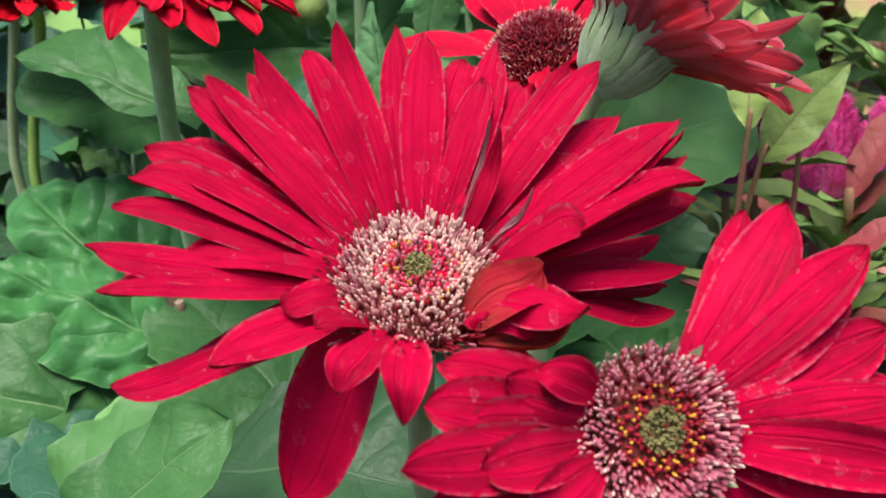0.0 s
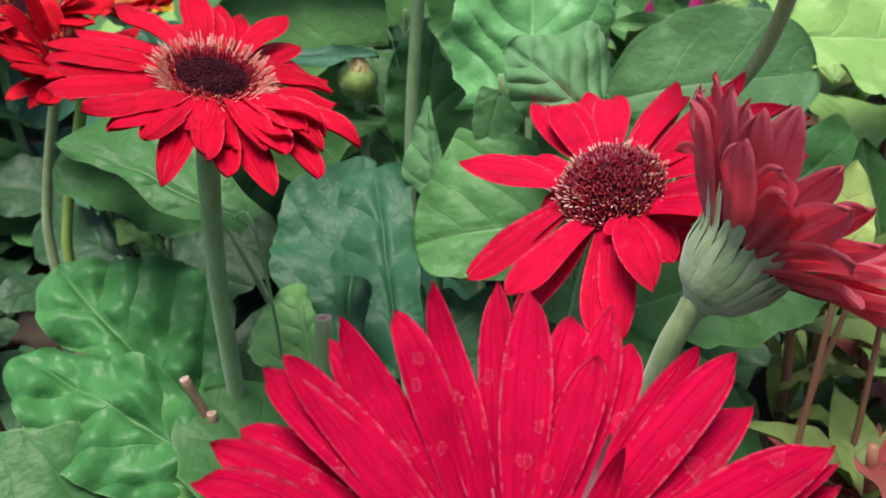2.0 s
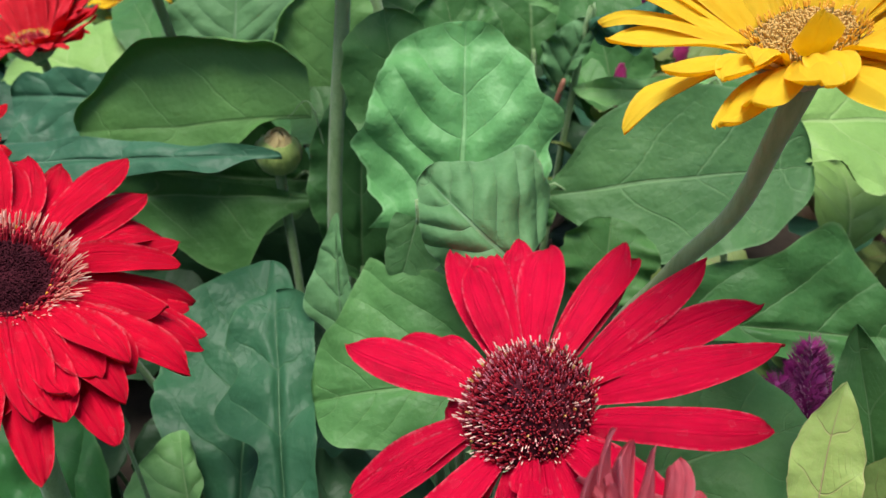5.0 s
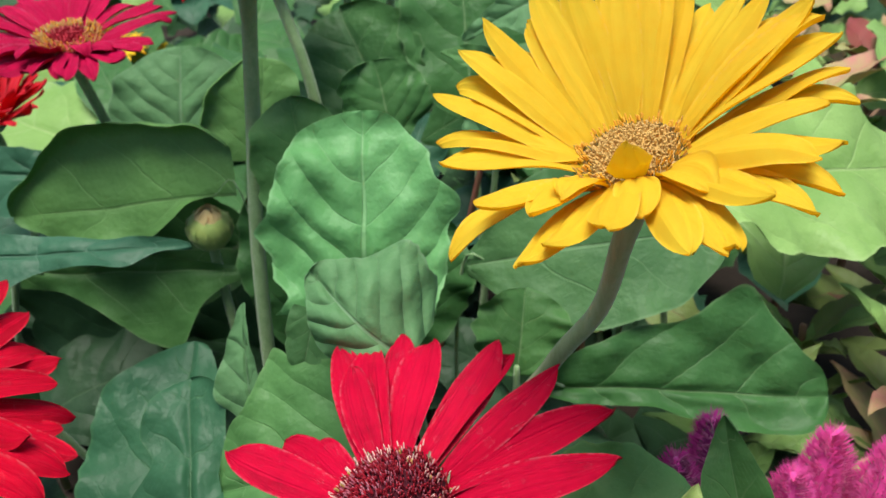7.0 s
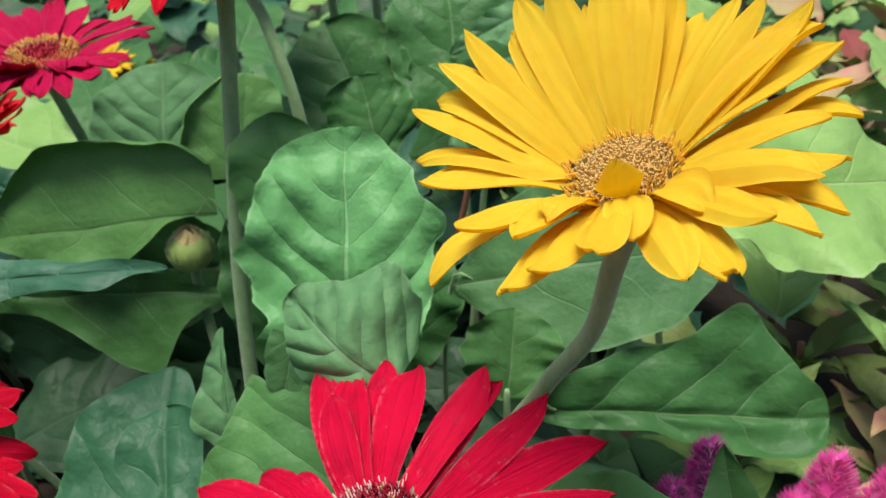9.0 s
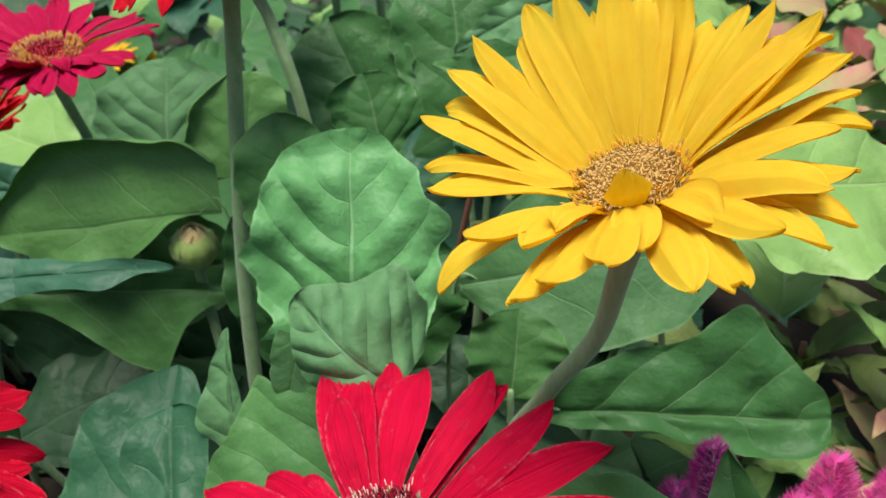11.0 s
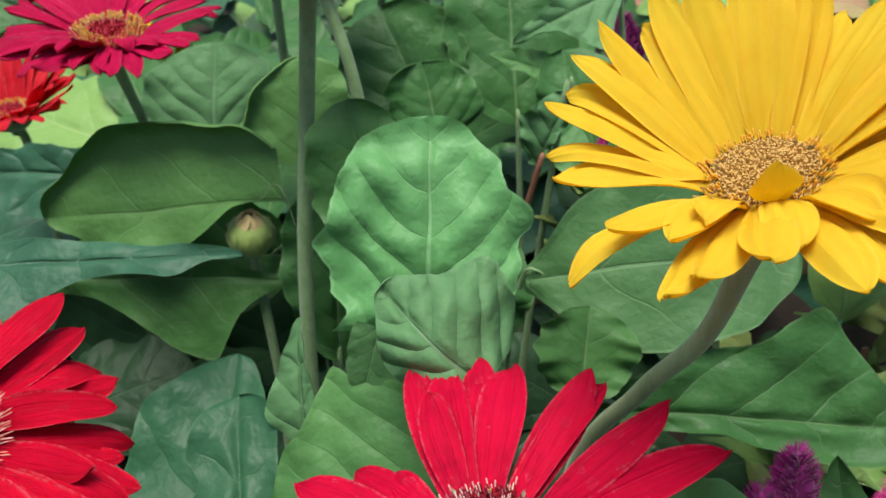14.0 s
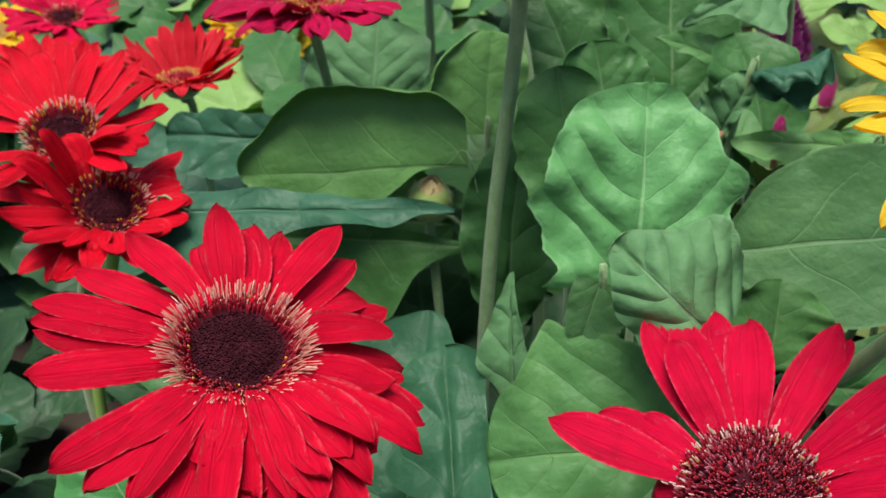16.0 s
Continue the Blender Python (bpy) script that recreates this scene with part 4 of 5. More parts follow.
gerbera((-0.238, 0.600, 0.402), tilt(86, -60), J_OUTER, J_INNER, "orange_eye", (CORAL, CORAL), [(-0.235, 0.604, 0.38), (-0.230, 0.60, 0.30), (-0.228, 0.60, GROUND)],
        "bright coral red gerbera with cupped petals", 20, 0.0095, 0.0090, floret_share=0.6)
rngK = random.Random(8)
for c, el, az, mats, lab, style in (
        ((-0.022, 0.452, 0.520), 82, -90, (VIVID, VIVID), "tall red gerbera with drooping petals on a straight stem", "orange_eye"),
        ((-0.050, 0.585, 0.512), 80, -80, (VIVID, VIVID), "tall red gerbera above broad leaves", "orange_eye"),
        ((-0.395, 0.750, 0.410), 70, -60, (CRIMSON, PETAL_BACK), "dark red gerbera among the back leaves", "dotted_dark"),
        ((-0.360, 0.650, 0.385), 66, -50, (VIVID, VIVID), "red gerbera low among back leaves", "dotted_dark"),
        ((-0.094, 0.700, 0.492), 80, -90, (VIVID, VIVID), "red gerbera on a tall pale stem", "orange_eye"),
        ((-0.030, 0.752, 0.490), 80, -90, (VIVID, VIVID), "red gerbera on a tall slender stem", "orange_eye"),
        ((0.002, 0.752, 0.500), 78, -70, (CERISE, CERISE), "cerise gerbera on a tall slender stem", "orange_eye"),
        ((-0.340, 1.000, 0.345), 75, -60, (GOLDEN, GOLD_BACK), "yellow gerbera far back in the bed", "tan_eye"),
        ((-0.322, 1.020, 0.317), 60, -90, (GOLDEN, GOLD_BACK), "orange yellow gerbera half hidden by leaves", "tan_eye"),
        ((-0.560, 0.900, 0.365), 70, -60, (GOLDEN, GOLD_BACK), "yellow gerbera beside dark red ones", "tan_eye")):
    droop = -12 if c[2] > 0.48 else 8
    x, y, z = c
    end = {(-0.022): (-0.046, 0.438), (-0.050): (-0.012, 0.550)}.get(x, (x + 0.01, y))
    via = [(-0.0285, 0.448, 0.445), (-0.037, 0.443, 0.365)] if x == -0.022 else [(-0.035, 0.560, 0.462), (-0.021, 0.550, 0.394)] if x == -0.050 else [(x, y, (z + GROUND) / 2)]
    gerbera(c, tilt(el, az), ring_of(rngK, 20, 46, droop), ring_of(rngK, 11, 36, droop + 5), style, mats, [(x - 0.002, y + 0.002, z - 0.03)] + via + [(*end, GROUND)], lab, rngK.randint(0, 9999),
            0.0098, 0.009, floret_share=0.5, stem_r=0.0031)


# ---- gerbera leaves ----
leaf((0.019, 0.3862, 0.3854), (0.0219, 0.4154, 0.455), (0, -0.92, 0.39), 0.070, LEAF_LIGHT, "upright light green gerbera leaf with pale veins", 31, 0.003, 0.0, (0.12, 0.12), 0.002, 0.10, quilt=0.0038,
     sides=((27, 28, 30, 32, 31, 34, 35, 26, 24, 17, 0), (34, 29, 34, 35, 39, 35, 35, 31, 28, 24, 0)))
leaf((0.0379, 0.3403, 0.3974), (0.0068, 0.3538, 0.4219), (0, -0.88, 0.48), 0.053, LEAF_GREY, "small puckered green leaf bulging in front of another", 32, 0.006, -0.12, (-0.45, -0.45), 0.002, 0.10, quilt=0.0040,
     sides=((14, 22, 27, 29, 30, 31, 29, 19, 14, 10, 0), (24, 23, 21, 19, 17, 16, 16, 14, 10, 7, 0)))
leaf((0.056, 0.4411, 0.3735), (0.1652, 0.4404, 0.3875), (-0.08, -0.82, 0.57), 0.075, LEAF_OLIVE, "broad smooth green leaf behind the yellow flower", 33, 0.004, 0.05, (0.15, 0.15), 0.002, 0.02, quilt=0.0007, foot=(0.062, 0.462, GROUND), foot_r=0.0010,
     sides=((4, 14, 26, 33, 35, 35, 34, 33, 30, 22, 0), (5, 15, 26, 33, 38, 39, 38, 37, 34, 30, 0)))
# The sun on this leaf is put into its pale colour.
leaf((0.150, 0.455, 0.400), (0.270, 0.500, 0.385), (-0.1, -0.8, 0.9), 0.095, LEAF_SUN_TINT, "sunlit yellow green leaf with a lobed edge", 34, 0.006, 0.05, (0.1, 0.1), 0.005, 0.22)
leaf((0.0826, 0.4066, 0.3342), (0.2037, 0.4024, 0.3257), (0, -0.89, 0.45), 0.066, LEAF, "dark green leaf with a pale upturned rim", 35, 0.001, 0.0, (0.5, 0.15), 0.002, 0.06, quilt=0.0030, edge=(0.6, 0.0),
     sides=((3, 6, 8, 8, 7, 11, 13, 16, 17, 16, 0), (6, 13, 19, 26, 28, 30, 39, 46, 33, 19, 0)))
leaf((0.034, 0.3394, 0.3548), (-0.0311, 0.3384, 0.3443), (-0.09, -0.75, 0.66), 0.066, LEAF_PALE, "light green leaf spread beneath a scarlet flower", 36, 0.003, 0.0, (0.12, 0.1), 0.002, 0.06, quilt=0.0016,
     sides=((31, 33, 36, 39, 41, 44, 46, 39, 27, 22, 0), (7, 13, 19, 20, 21, 20, 19, 18, 17, 16, 0)))
leaf((0.050, 0.312, 0.325), (0.130, 0.322, 0.350), (0, -0.7, 1), 0.062, LEAF_PALE, "light green leaf with a scalloped rim", 37, 0.006, 0.05, (0.1, 0.1), 0.003, 0.12)
leaf((-0.0226, 0.3601, 0.3472), (-0.0251, 0.3804, 0.3958), (-0.31, -0.88, 0.35), 0.022, LEAF_GREY, "narrow pointed folded leaf standing upright", 38, 0.002, 0.25, (0.2, 0.2), 0.001, 0.03, quilt=0.0006,
     sides=((2, 3, 4, 6, 7, 6, 5, 4, 2.6, 1.4, 0), (3, 4, 6, 10, 12, 11, 9, 7, 5, 2.4, 0)))
leaf((-0.0352, 0.2985, 0.3056), (-0.0495, 0.3771, 0.3646), (0, -0.6, 0.8), 0.060, LEAF_TEAL, "bluish green leaf with a crinkled lobed margin", 39, 0.004, 0.0, (0.1, -0.15), 0.004, 0.10, foot_r=0.0013, quilt=0.0026,
     sides=((2, 7, 11, 12, 13, 13, 14, 14, 14, 14, 0), (10, 12, 14, 10, 8, 22, 24, 15, 19, 17, 0)))
leaf((-0.062, 0.3223, 0.2905), (-0.0609, 0.4133, 0.3587), (0, -0.6, 0.8), 0.060, LEAF_TEAL, "green leaf with a pale midrib under a bluish one", 72, 0.003, 0.0, (0.1, 0.1), 0.003, 0.10, foot_r=0.0013, quilt=0.0022,
     sides=((2, 9, 12, 14, 16, 17, 17, 17, 16, 12, 0), (2, 10, 18, 28, 35, 38, 38, 35, 32, 22, 0)))
leaf((-0.1612, 0.3988, 0.4078), (-0.0480, 0.4010, 0.4099), (0, -0.6, 0.8), 0.045, LEAF_BLUE, "long wavy leaf lying flat over darker leaves", 40, 0.001, 0.0, (0.1, -0.1), 0.002, 0.03, quilt=0.0008, foot=(-0.150, 0.430, GROUND), foot_r=0.0008,
     sides=((18, 22, 24, 22, 13, 7, 6, 8, 9, 2, 0), (10, 10, 10, 10, 9, 8, 7, 6, 5, 4, 0)))
leaf((0.0060, 0.3660, 0.4010), (-0.0020, 0.3600, 0.3780), (0, -0.9, 0.45), 0.030, LEAF_OLIVE, "small light leaf tucked under the upright one", 75, 0.001, 0.0, (0.1, 0.1), 0.0003, 0.02, quilt=0.0004, foot=(0.012, 0.375, GROUND),
     sides=((8, 9, 9, 9, 9, 8, 8, 7, 6, 4, 0), (8, 10, 11, 12, 12, 12, 11, 9, 7, 5, 0)))
leaf((-0.165, 0.4729, 0.3620), (-0.0514, 0.4726, 0.3583), (0, -0.94, 0.33), 0.055, LEAF_SMOOTH, "shaded dark green leaf with a drawn-out tip", 41, -0.003, 0.0, (0.1, 0.2), 0.002, 0.06, quilt=0.0014, foot=(-0.2, 0.50, GROUND),
     sides=((8, 9, 10, 17, 26, 35, 39, 38, 17, 7, 0), (14, 13, 13, 12, 10, 8, 7, 6, 5, 3, 0)))
leaf((-0.0488, 0.4691, 0.4010), (-0.1563, 0.469, 0.3932), (0, -0.91, 0.41), 0.060, LEAF_MOSS, "arched wavy green leaf with a rolled upper rim", 42, -0.002, 0.0, (0.2, 0.1), 0.002, 0.03, quilt=0.0008, edge=(1.6, 0.0, 0.70, 0.4), foot=(-0.052, 0.486, GROUND), foot_r=0.0005,
     sides=((27, 40, 42, 45, 46, 48, 48, 44, 35, 23, 0), (0, 0, 2, 9, 16, 20, 20, 18, 15, 9, 0)))
leaf((-0.060, 0.512, 0.350), (-0.160, 0.492, 0.365), (0, -1, 0.45), 0.070, LEAF, "cupped green leaf seen from inside", 43, -0.008, 0.1, (0.5, 0.4), 0.003, 0.04, 1.0)
leaf((-0.1183, 0.5981, 0.3732), (-0.1173, 0.6221, 0.4333), (0, -0.93, 0.37), 0.080, LEAF_GREY, "broad grey green leaf with a pale midrib", 44, 0.003, 0.05, (0.2, 0.2), 0.002, 0.06, quilt=0.0014,
     sides=((16, 18, 24, 28, 31, 34, 35, 35, 33, 26, 0), (23, 28, 38, 42, 43, 42, 39, 37, 30, 23, 0)))
leaf((-0.042, 0.5041, 0.4038), (-0.0406, 0.5225, 0.4491), (0.18, -0.91, 0.37), 0.060, LEAF_MOSS, "upright folded green leaf with a light curled edge", 45, -0.001, 0.05, (0.1, 0.25), 0.002, 0.03, quilt=0.0008, edge=(0.0, 1.8, 0.80, 0.5),
     sides=((7, 13, 19, 19, 19, 18, 18, 17, 16, 13, 0), (62, 48, 42, 38, 36, 35, 33, 29, 23, 17, 0)))
# Two back leaves: their patch of sun is painted as a paler green.
leaf((-0.190, 0.720, 0.320), (-0.345, 0.780, 0.352), (0, -0.5, 1), 0.110, LEAF_SUN_TINT, "bright yellow green leaf in the back of the bed", 46, 0.008, 0.05, (0.1, 0.1), 0.006, 0.18)
leaf((-0.240, 0.800, 0.300), (-0.215, 0.720, 0.352), (0, -0.3, 1), 0.085, LEAF_SUN_TINT, "bright green lobed leaf with sunlight in its colour", 47, 0.008, 0.05, (0.1, 0.1), 0.006, 0.2)
leaf((-0.1481, 0.538, 0.3867), (-0.2244, 0.5388, 0.388), (0, -0.86, 0.51), 0.045, LEAF_BLUE, "dark bluish leaf with a lobed margin", 48, 0.003, 0.05, (0.2, 0.2), 0.002, 0.12, quilt=0.0018,
     sides=((11, 11, 12, 14, 14, 15, 15, 15, 14, 13, 0), (7, 11, 16, 20, 22, 24, 24, 23, 22, 15, 0)))
leaf((0.0186, 0.5382, 0.3963), (0.0091, 0.5534, 0.4368), (0, -0.89, 0.45), 0.050, LEAF, "green leaf with a ragged toothed tip", 49, 0.002, 0.05, (0.1, 0.3), 0.002, 0.16, quilt=0.0012, edge=(0.0, 1.2),
     sides=((6, 11, 16, 25, 27, 26, 24, 22, 20, 17, 0), (9, 13, 16, 20, 24, 27, 27, 27, 24, 20, 0)))
leaf((-0.004, 0.425, 0.392), (-0.010, 0.440, 0.455), (0, -1, 0.4), 0.042, LEAF_PALE, "pale leaf tip behind the upright leaf", 50, 0.003, 0.1, (0.2, 0.2), 0.003, 0.1)
leaf((0.0647, 0.4985, 0.3996), (0.0792, 0.5039, 0.4343), (-0.28, -0.92, 0.28), 0.036, LEAF_GREY, "young crinkled green leaf with a rolled tip", 51, 0.002, 0.1, (0.3, 0.4), 0.002, 0.14, quilt=0.0014, stalk=STEM_RED, foot=(0.015, 0.54, GROUND),
     sides=((1, 2, 3, 3, 4, 4, 5, 5, 5, 5, 0), (5, 7, 10, 13, 14, 16, 14, 12, 10, 8, 0)))
leaf((0.0770, 0.5020, 0.4330), (0.1080, 0.496, 0.4460), (-0.2, -0.8, -0.5), 0.040, LEAF_BLUE, "tightly rolled young leaf tip", 52, 0.003, 0.1, (2.3, 2.5), 0.003, 0.12, 1.1, 0.002, foot=(0.05, 0.51, GROUND))
leaf((0.1109, 0.5868, 0.4614), (0.0553, 0.5743, 0.4406), (0, -0.86, 0.51), 0.050, LEAF_GREY, "greyish green leaf reaching over the back leaves", 53, 0.003, 0.05, (0.2, 0.3), 0.002, 0.08, quilt=0.0012, foot=(0.13, 0.62, GROUND),
     sides=((3, 6, 9, 10, 9, 9, 8, 7, 6, 4, 0), (5, 12, 19, 28, 24, 15, 8, 5, 3, 2, 0)))
leaf((0.140, 0.5000, 0.3999), (0.0718, 0.5008, 0.4017), (0, -0.80, 0.60), 0.030, LEAF_FRESH, "bright green leaf with a scalloped lower edge", 73, 0.002, 0.05, (0.2, 0.3), 0.002, 0.16, quilt=0.0010,
     sides=((7, 7, 6, 6, 6, 5, 5, 5, 4, 3, 0), (9, 9, 9, 9, 10, 11, 12, 9, 10, 7, 0)))
leaf((0.090, 0.5745, 0.4176), (0.0438, 0.5786, 0.4320), (0, -0.80, 0.60), 0.030, LEAF_PALE, "slim light green leaf among the back leaves", 74, 0.002, 0.05, (0.2, 0.2), 0.001, 0.06, quilt=0.0008,
     sides=((5, 7, 8, 9, 9, 9, 8, 7, 5, 3, 0), (4, 5, 6, 6, 6, 6, 5, 5, 4, 2, 0)))
leaf((0.075, 0.402, 0.342), (0.080, 0.418, 0.374), (0.1, -1, 0.4), 0.042, LEAF_SMOOTH, "small dark leaf beside the bent stem", 54, 0.003, 0.1, (0.2, 0.2), 0.003, 0.1)
leaf((-0.1286, 0.3186, 0.273), (-0.2018, 0.3686, 0.3226), (0.16, -0.57, 0.81), 0.080, LEAF_GLOSS, "glossy puckered dark green leaf", 55, 0.005, 0.0, (-0.25, -0.25), 0.002, 0.05, quilt=0.0085,
     sides=((25, 31, 37, 41, 45, 47, 47, 39, 30, 18, 0), (3, 4, 5, 6, 9, 13, 18, 21, 20, 15, 0)))
leaf((-0.0923, 0.3175, 0.3632), (-0.1721, 0.3419, 0.3914), (0.18, -0.44, 0.88), 0.050, LEAF, "green leaf hanging behind a flower stem", 56, 0.003, 0.0, (-0.1, -0.1), 0.002, 0.05, quilt=0.0016, foot=(-0.104, 0.345, GROUND), foot_r=0.0008,
     sides=((11, 12, 16, 20, 24, 27, 29, 30, 28, 26, 0), (7, 8, 10, 10, 10, 8, 7, 6, 5, 4, 0)))
leaf((-0.1076, 0.2761, 0.2828), (-0.1928, 0.3096, 0.3114), (0.09, -0.51, 0.85), 0.060, LEAF_GLOSS, "dark green puckered leaf low in the bed", 57, 0.006, 0.0, (-0.2, -0.2), 0.003, 0.07, quilt=0.0080,
     sides=((9, 12, 16, 20, 22, 23, 20, 16, 11, 8, 0), (14, 20, 26, 28, 30, 30, 28, 24, 18, 14, 0)))
leaf((-0.120, 0.265, 0.245), (-0.200, 0.250, 0.292), (0, -0.6, 1), 0.066, LEAF, "green leaf near the soil", 58, 0.008, 0.05, (0, 0), 0.004, 0.1)
leaf((0.020, 0.440, 0.330), (0.038, 0.455, 0.398), (0.1, -1, 0.3), 0.050, LEAF, "dark leaf standing behind the upright one", 59, 0.004, 0.1, (0.2, 0.2), 0.003, 0.06)
leaf((-0.030, 0.462, 0.320), (-0.022, 0.485, 0.412), (0.1, -1, 0.3), 0.050, LEAF, "dark upright leaf beside the tall stem", 60, 0.004, 0.1, (0.2, 0.2), 0.003, 0.06)
leaf((0.010, 0.600, 0.375), (-0.020, 0.640, 0.448), (0, -1, 0.5), 0.075, LEAF, "green leaf among tall stems", 61, 0.004, 0.1, (0.2, 0.2), 0.003, 0.08)
leaf((0.060, 0.600, 0.385), (0.055, 0.650, 0.472), (0, -1, 0.5), 0.080, LEAF, "broad green leaf among tall stems", 62, 0.004, 0.1, (0.2, 0.2), 0.003, 0.08)
leaf((0.100, 0.530, 0.370), (0.080, 0.560, 0.440), (0, -1, 0.5), 0.050, LEAF, "green leaf behind the rolled one", 63, 0.004, 0.1, (0.2, 0.2), 0.003, 0.08)
# The shade of the larger leaves is put into this one's colour.
leaf((0.110, 0.420, 0.300), (0.060, 0.350, 0.330), (0, -0.5, 1), 0.070, LEAF_DARK, "dark leaf toned for the shade of larger ones", 64, 0.006, 0.05, (0, 0), 0.004, 0.1)

leaf((-0.0745, 0.3181, 0.2911), (-0.0848, 0.3493, 0.3223), (0, -0.7, 0.7), 0.040, LEAF_FRESH, "light green leaf behind a cut stem", 65, 0.003, 0.0, (0, 0), 0.002, 0.14, quilt=0.0012,
     sides=((2, 3, 4, 5, 5, 6, 6, 5, 5, 5, 0), (6, 12, 18, 23, 24, 23, 22, 19, 14, 8, 0)))
# Sun fleck built as a small added leaf, its brightness in the colour.
leaf((-0.1580, 0.3960, 0.3120), (-0.1850, 0.4040, 0.3290), (0.1, -0.7, 0.8), 0.030, LEAF_SUN_TINT, "small yellow green leaf scrap standing in for a sun patch", 76, 0.002, 0.0, (0, 0), 0.002, 0.25, quilt=0.0008,
     sides=((2, 4, 6, 7, 5, 4, 6, 8, 5, 3, 0), (3, 5, 7, 8, 5, 4, 7, 9, 6, 3, 0)))
# Added leaves that darken the hollow: its shade is in their dark green.
leaf((-0.150, 0.560, 0.215), (-0.175, 0.545, 0.350), (0, -1, -0.25), 0.110, LEAF_DARK, "added dark leaf painting the hollow's shade behind a wavy one", 77, 0.004, 0.05, (0.1, 0.1), 0.004, 0.12)
leaf((-0.085, 0.555, 0.215), (-0.095, 0.545, 0.345), (0, -1, -0.25), 0.085, LEAF_DARK, "added dark leaf painting the shade behind the bud", 78, 0.004, 0.05, (0.1, 0.1), 0.004, 0.12)
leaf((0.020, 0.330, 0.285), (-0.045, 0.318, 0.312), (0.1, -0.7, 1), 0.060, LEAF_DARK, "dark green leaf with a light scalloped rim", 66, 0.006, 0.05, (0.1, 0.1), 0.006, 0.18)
leaf((-0.075, 0.285, 0.240), (-0.130, 0.225, 0.262), (0.1, -0.5, 1), 0.070, LEAF_FRESH, "soft green leaf low under the crimson flower", 67, 0.010, 0.05, (0, 0), 0.004, 0.10)
leaf((-0.120, 0.285, 0.250), (-0.195, 0.240, 0.275), (0.1, -0.5, 1), 0.070, LEAF_BLUE, "dark puckered leaf low at the bed's edge", 68, 0.010, 0.05, (0, 0), 0.004, 0.10, quilt=0.002)
leaf((-0.040, 0.230, 0.225), (-0.065, 0.170, 0.250), (0.1, -0.5, 1), 0.060, LEAF_FRESH, "light leaf beside a flower stem", 69, 0.008, 0.05, (0, 0), 0.004, 0.10)
leaf((-0.130, 0.400, 0.330), (-0.190, 0.372, 0.372), (0.2, -0.6, 1), 0.055, LEAF, "green leaf below red flowers", 71, 0.008, 0.05, (0, 0), 0.004, 0.08)

# lower leaves that close the bed
rngL = random.Random(77)
TONES = [(LEAF, "mid green"), (LEAF_BLUE, "bluish green"), (LEAF_DARK, "dark green"), (LEAF_PALE, "light green")]
for k in range(96):
    x, y = rngL.uniform(-0.32, 0.13), rngL.uniform(0.17, 0.70)
    if k % 3 == 0:
        x, y = rngL.uniform(-0.6, 0.35), rngL.uniform(0.62, 1.15)
    z = rngL.uniform(0.225, 0.275) + 0.05 * max(0, min(1, (y - 0.45) * 3))
    a = rngL.uniform(0, 6.28)
    ln = rngL.uniform(0.055, 0.095)
    tone, word = TONES[k % 4]
    # leaves in the hollow: lowered, and its shade put into a darker tone
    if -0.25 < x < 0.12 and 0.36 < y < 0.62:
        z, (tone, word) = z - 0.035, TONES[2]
    if k == 77:
        z -= 0.06
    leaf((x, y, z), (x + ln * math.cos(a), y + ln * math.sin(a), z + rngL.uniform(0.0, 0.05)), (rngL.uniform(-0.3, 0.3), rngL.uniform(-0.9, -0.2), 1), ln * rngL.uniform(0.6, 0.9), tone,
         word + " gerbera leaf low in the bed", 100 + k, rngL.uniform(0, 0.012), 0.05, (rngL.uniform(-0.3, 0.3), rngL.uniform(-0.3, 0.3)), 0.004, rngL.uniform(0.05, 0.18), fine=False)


# ---- small things ----
def bud(at, foot):
    root = thing("gerbera_bud", foot, "closed gerbera bud with yellowish tips on a short stem", "bud")
    o = np.array(foot)
    m = Matrix.Translation(-Vector(foot)) @ head_frame(at, tilt(70, -60))
    v, f = tube([np.array([0, 0, -0.003]), (np.array(at) - o) * 0.5 + np.array([0.004, 0, 0]), np.array(m @ Vector((0, 0, -0.006)))], [0.0024, 0.0022, 0.0026], 10, 8)
    part("stem", mesh_of("stem", v, f, [STEM]), root)
    v, f = lathe([(0.0028, -0.009), (0.0086, -0.0057), (0.0106, 0.0), (0.0101, 0.0046), (0.0069, 0.0086), (0.002, 0.0098)], 20)
    body = part("bud_body", mesh_of("bud_body", v, f, [BUD_GREEN]), root, m)
    rng = random.Random(3)
    for k in range(22):
        part("bract", bract_mesh(rng, 0.0046, -0.007, 0.0035 if k < 11 else 0.0068, lambda z: float(np.interp(z, [-0.009, -0.0057, 0.0, 0.0046, 0.0086], [0.0028, 0.0086, 0.0106, 0.0101, 0.0069])), 0.0006, BUD_GREEN), body, pose(0, 0, 0, 0, 0, k * 360 / 11 + (16 if k > 10 else 0)))
    for k in range(18):
        me = petal_mesh(rng, 0.0012, 0.0132 + rng.uniform(-0.001, 0.0018), 0.0086, 0.004, 0.0030, 0.002, 0.2, 0.0, [BUD_TIP, BUD_TIP])
        part("petal_tip", me, root, m @ pose(0, 0, 0, 0, 0, k * 20))


bud((-0.0680, 0.478, 0.3790), (-0.068, 0.470, GROUND))


